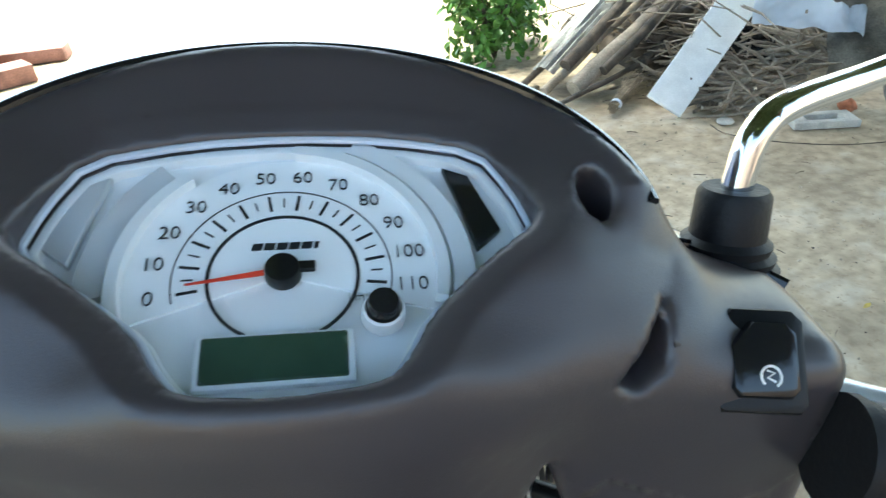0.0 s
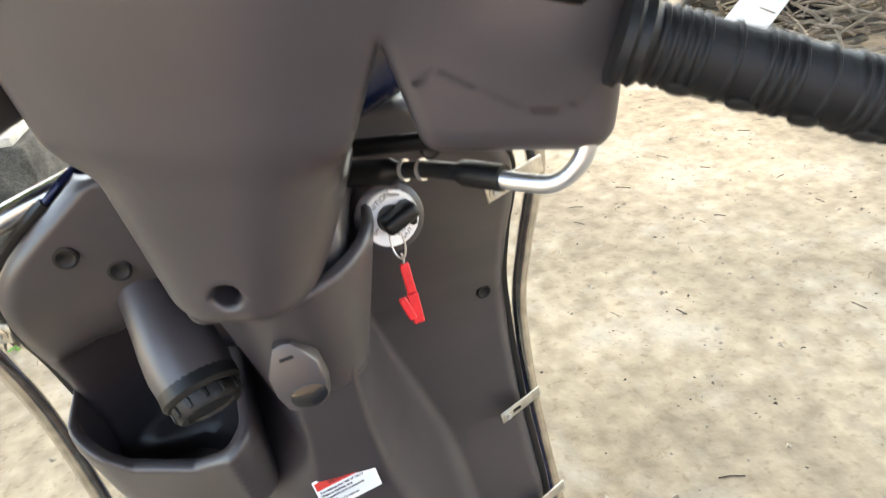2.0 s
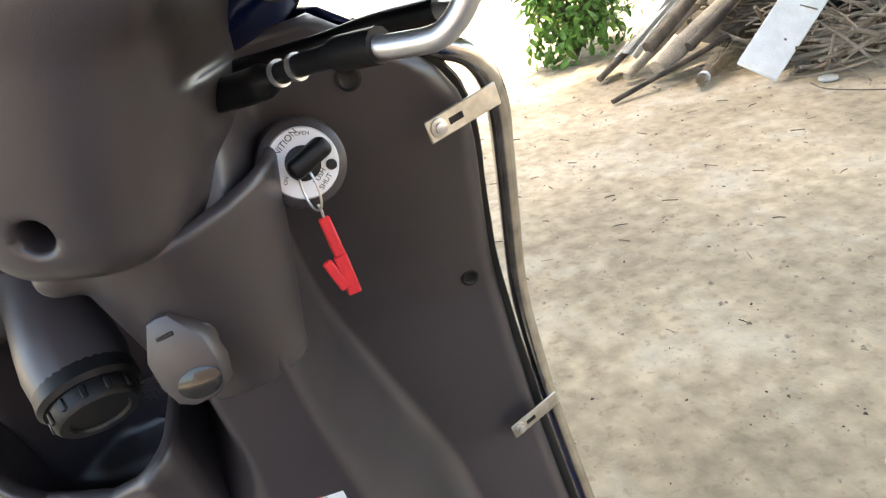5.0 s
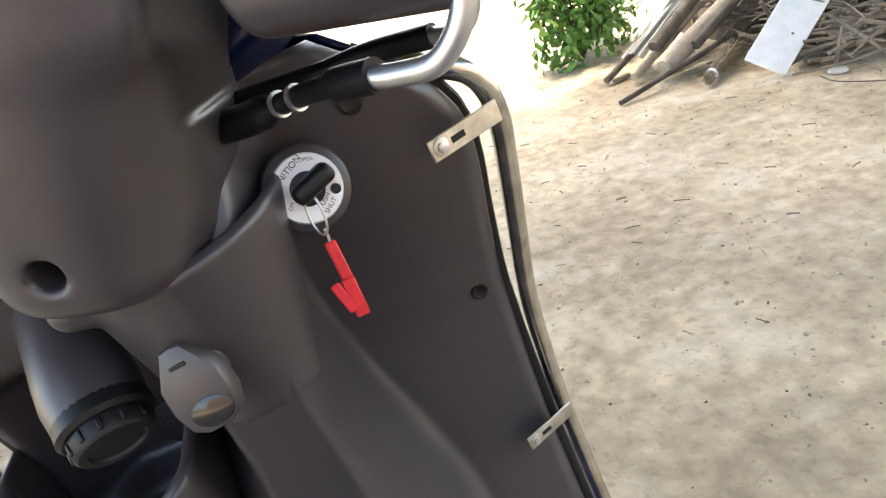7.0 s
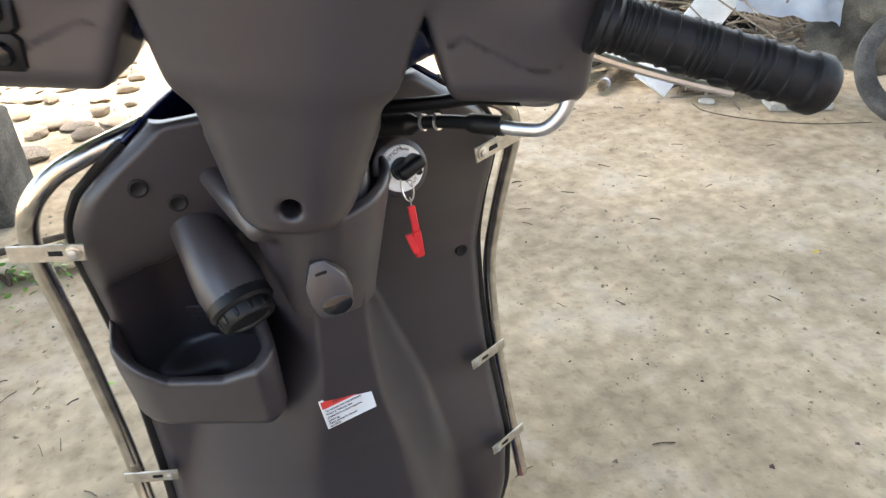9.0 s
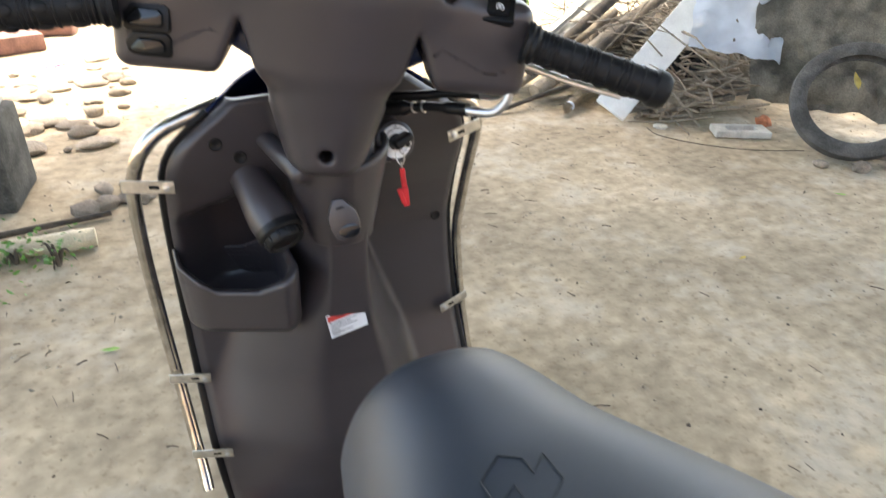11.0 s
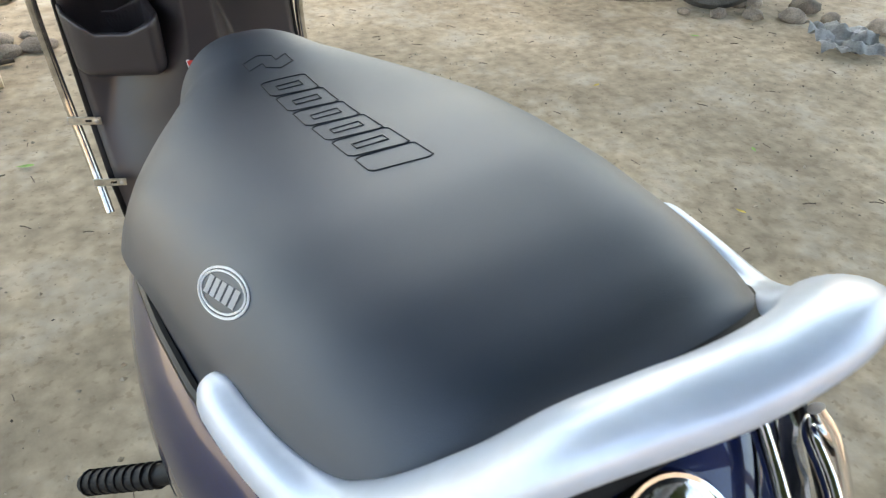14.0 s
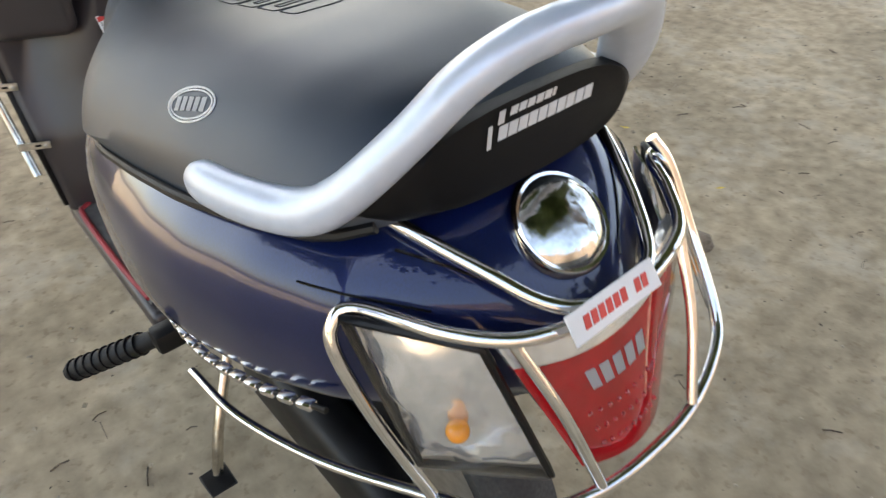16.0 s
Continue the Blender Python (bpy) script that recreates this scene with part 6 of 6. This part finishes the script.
for i in range(46):
    x, y = rs.uniform(-1.35, -0.22), rs.uniform(1.75, 4.6)
    if x < -0.60 and y < 2.4:
        continue
    s = rs.uniform(0.02, 0.075)
    thing("stone", shapes[i % 6], "loose brown stone on the broken ground", "stone", Matrix.Translation((x, y, s * 0.2)) @ Matrix.Rotation(rs.uniform(0, 6), 4, "Z") @ Matrix.Diagonal((s, s * rs.uniform(0.7, 1.2), s, 1)), group="stones by the pillar")
for i in range(26):
    x, y, s = rs.uniform(-1.6, -0.25), rs.uniform(2.6, 5.0), rs.uniform(0.05, 0.12)
    thing("flat_stone", shapes[i % 6], "flat pale stone set in the broken paving", "stone", Matrix.Translation((x, y, 0.008)) @ Matrix.Rotation(rs.uniform(0, 6), 4, "Z") @ Matrix.Diagonal((s, s, s * 0.5, 1)), group="broken paving")
for i, (x, y, z, sx, sy, sz, t) in enumerate(((-1.30, 5.45, 0.07, 0.55, 0.28, 0.14, 12), (-0.95, 5.05, 0.06, 0.36, 0.24, 0.12, 20), (-1.55, 5.05, 0.06, 0.40, 0.25, 0.12, 5), (-0.80, 5.65, 0.05, 0.50, 0.20, 0.10, -12), (-1.45, 5.95, 0.10, 0.6, 0.3, 0.2, 8))):
    thing("stone_block", bm_mesh("stone_block", rbox((sx, sy, sz), 0.012, 2), TILE), "red-brown stone block on the broken ground", "block", Matrix.Translation((x, y, z)) @ Matrix.Rotation(radians(t), 4, "Z"), group="stone blocks")
bms = []
for k in range(8):
    bm = stone_mesh("petal", 0.014, 90.0 + k, PINK, 0.4, 1)
    b2 = bmesh.new()
    b2.from_mesh(bm)
    b2.transform(Matrix.Translation((-0.66 + rs.uniform(-0.07, 0.07), 4.40 + rs.uniform(-0.06, 0.06), 0.012)))
    bms.append(b2)
thing("petals", bm_mesh("petals", join(*bms), PINK), "scattered pink petals on the stones", "petals", kind="stuff")

# ---- unseen trees whose crowns are placed to shade the yard ----
def tree(base, crown, spread, label, seed):
    """A tree at base with its crown about the place crown, spread metres wide to each side."""
    r = random.Random(seed)
    ob = tagged(new("tree"), label, "tree")
    ob.matrix_basis = Matrix.Translation(base)
    c = Vector(crown) - Vector(base)
    fork = c * 0.12 + Vector((0, 0, 2.6))
    limbs = [tube(curve_pts([(0, 0, -0.1), (0.05, 0.05, 1.4), fork], 6), [0.24 - 0.007 * k for k in range(13)], 14)]
    verts, faces = [], []
    for s in range(26):
        t = 2 * math.pi * s * 0.382
        rad = spread * math.sqrt((s + 0.5) / 26)
        tip = c + Vector((math.cos(t) * rad, math.sin(t) * rad, r.uniform(-0.5, 0.7)))
        path = curve_pts([fork, fork.lerp(tip, 0.5) + Vector((0, 0, 0.7)), tip], 7)
        limbs.append(tube(path, [0.09 - 0.08 * k / (len(path) - 1) for k in range(len(path))], 7))
        for _ in range(780):
            p = tip + Vector((r.gauss(0, 0.50), r.gauss(0, 0.50), r.gauss(0, 0.28)))
            ln = r.uniform(0.14, 0.30)
            d = Vector((r.uniform(-1, 1), r.uniform(-1, 1), r.uniform(-0.8, 0.3))).normalized()
            side = d.cross(Vector((r.uniform(-1, 1), r.uniform(-1, 1), 2))).normalized() * ln * 0.35
            b = len(verts)
            verts += [p, p + d * ln * 0.5 + side, p + d * ln, p + d * ln * 0.5 - side]
            faces.append((b, b + 1, b + 2, b + 3))
    for k, b in enumerate(limbs):
        part("trunk" if k == 0 else "limb", b, BARK, ob)
    tagged(put("crown", mesh_from("crown", verts, faces, LEAFDARK), ob), kind="stuff")
    return ob


# crowns set to block sun and sky; trunks stand out of view
tree((6.6, 5.6, 0.0), (0.9, 1.8, 4.8), 2.8, "broad leafy tree shading the yard", 5)
tree((5.6, -4.6, 0.0), (1.3, -1.9, 4.9), 2.7, "unseen leafy tree added to shade the rear of the yard", 6)
tree((8.2, 0.5, 0.0), (5.0, 0.6, 4.8), 2.5, "unseen leafy tree added to shade the right of the yard", 8)
tree((-6.5, -2.5, 0.0), (-2.8, 1.9, 4.5), 2.2, "unseen leafy tree added to shade the left of the yard", 12)
# unseen wall added behind, closing the yard and its light from the back
wall = thing("wall_south", bm_mesh("wall_south", rbox((14, 0.25, 3.2), 0.01, 1, Matrix.Translation((0, -7.0, 1.6))), PLASTER), "unseen plaster wall added behind the yard", "wall", kind="structure")
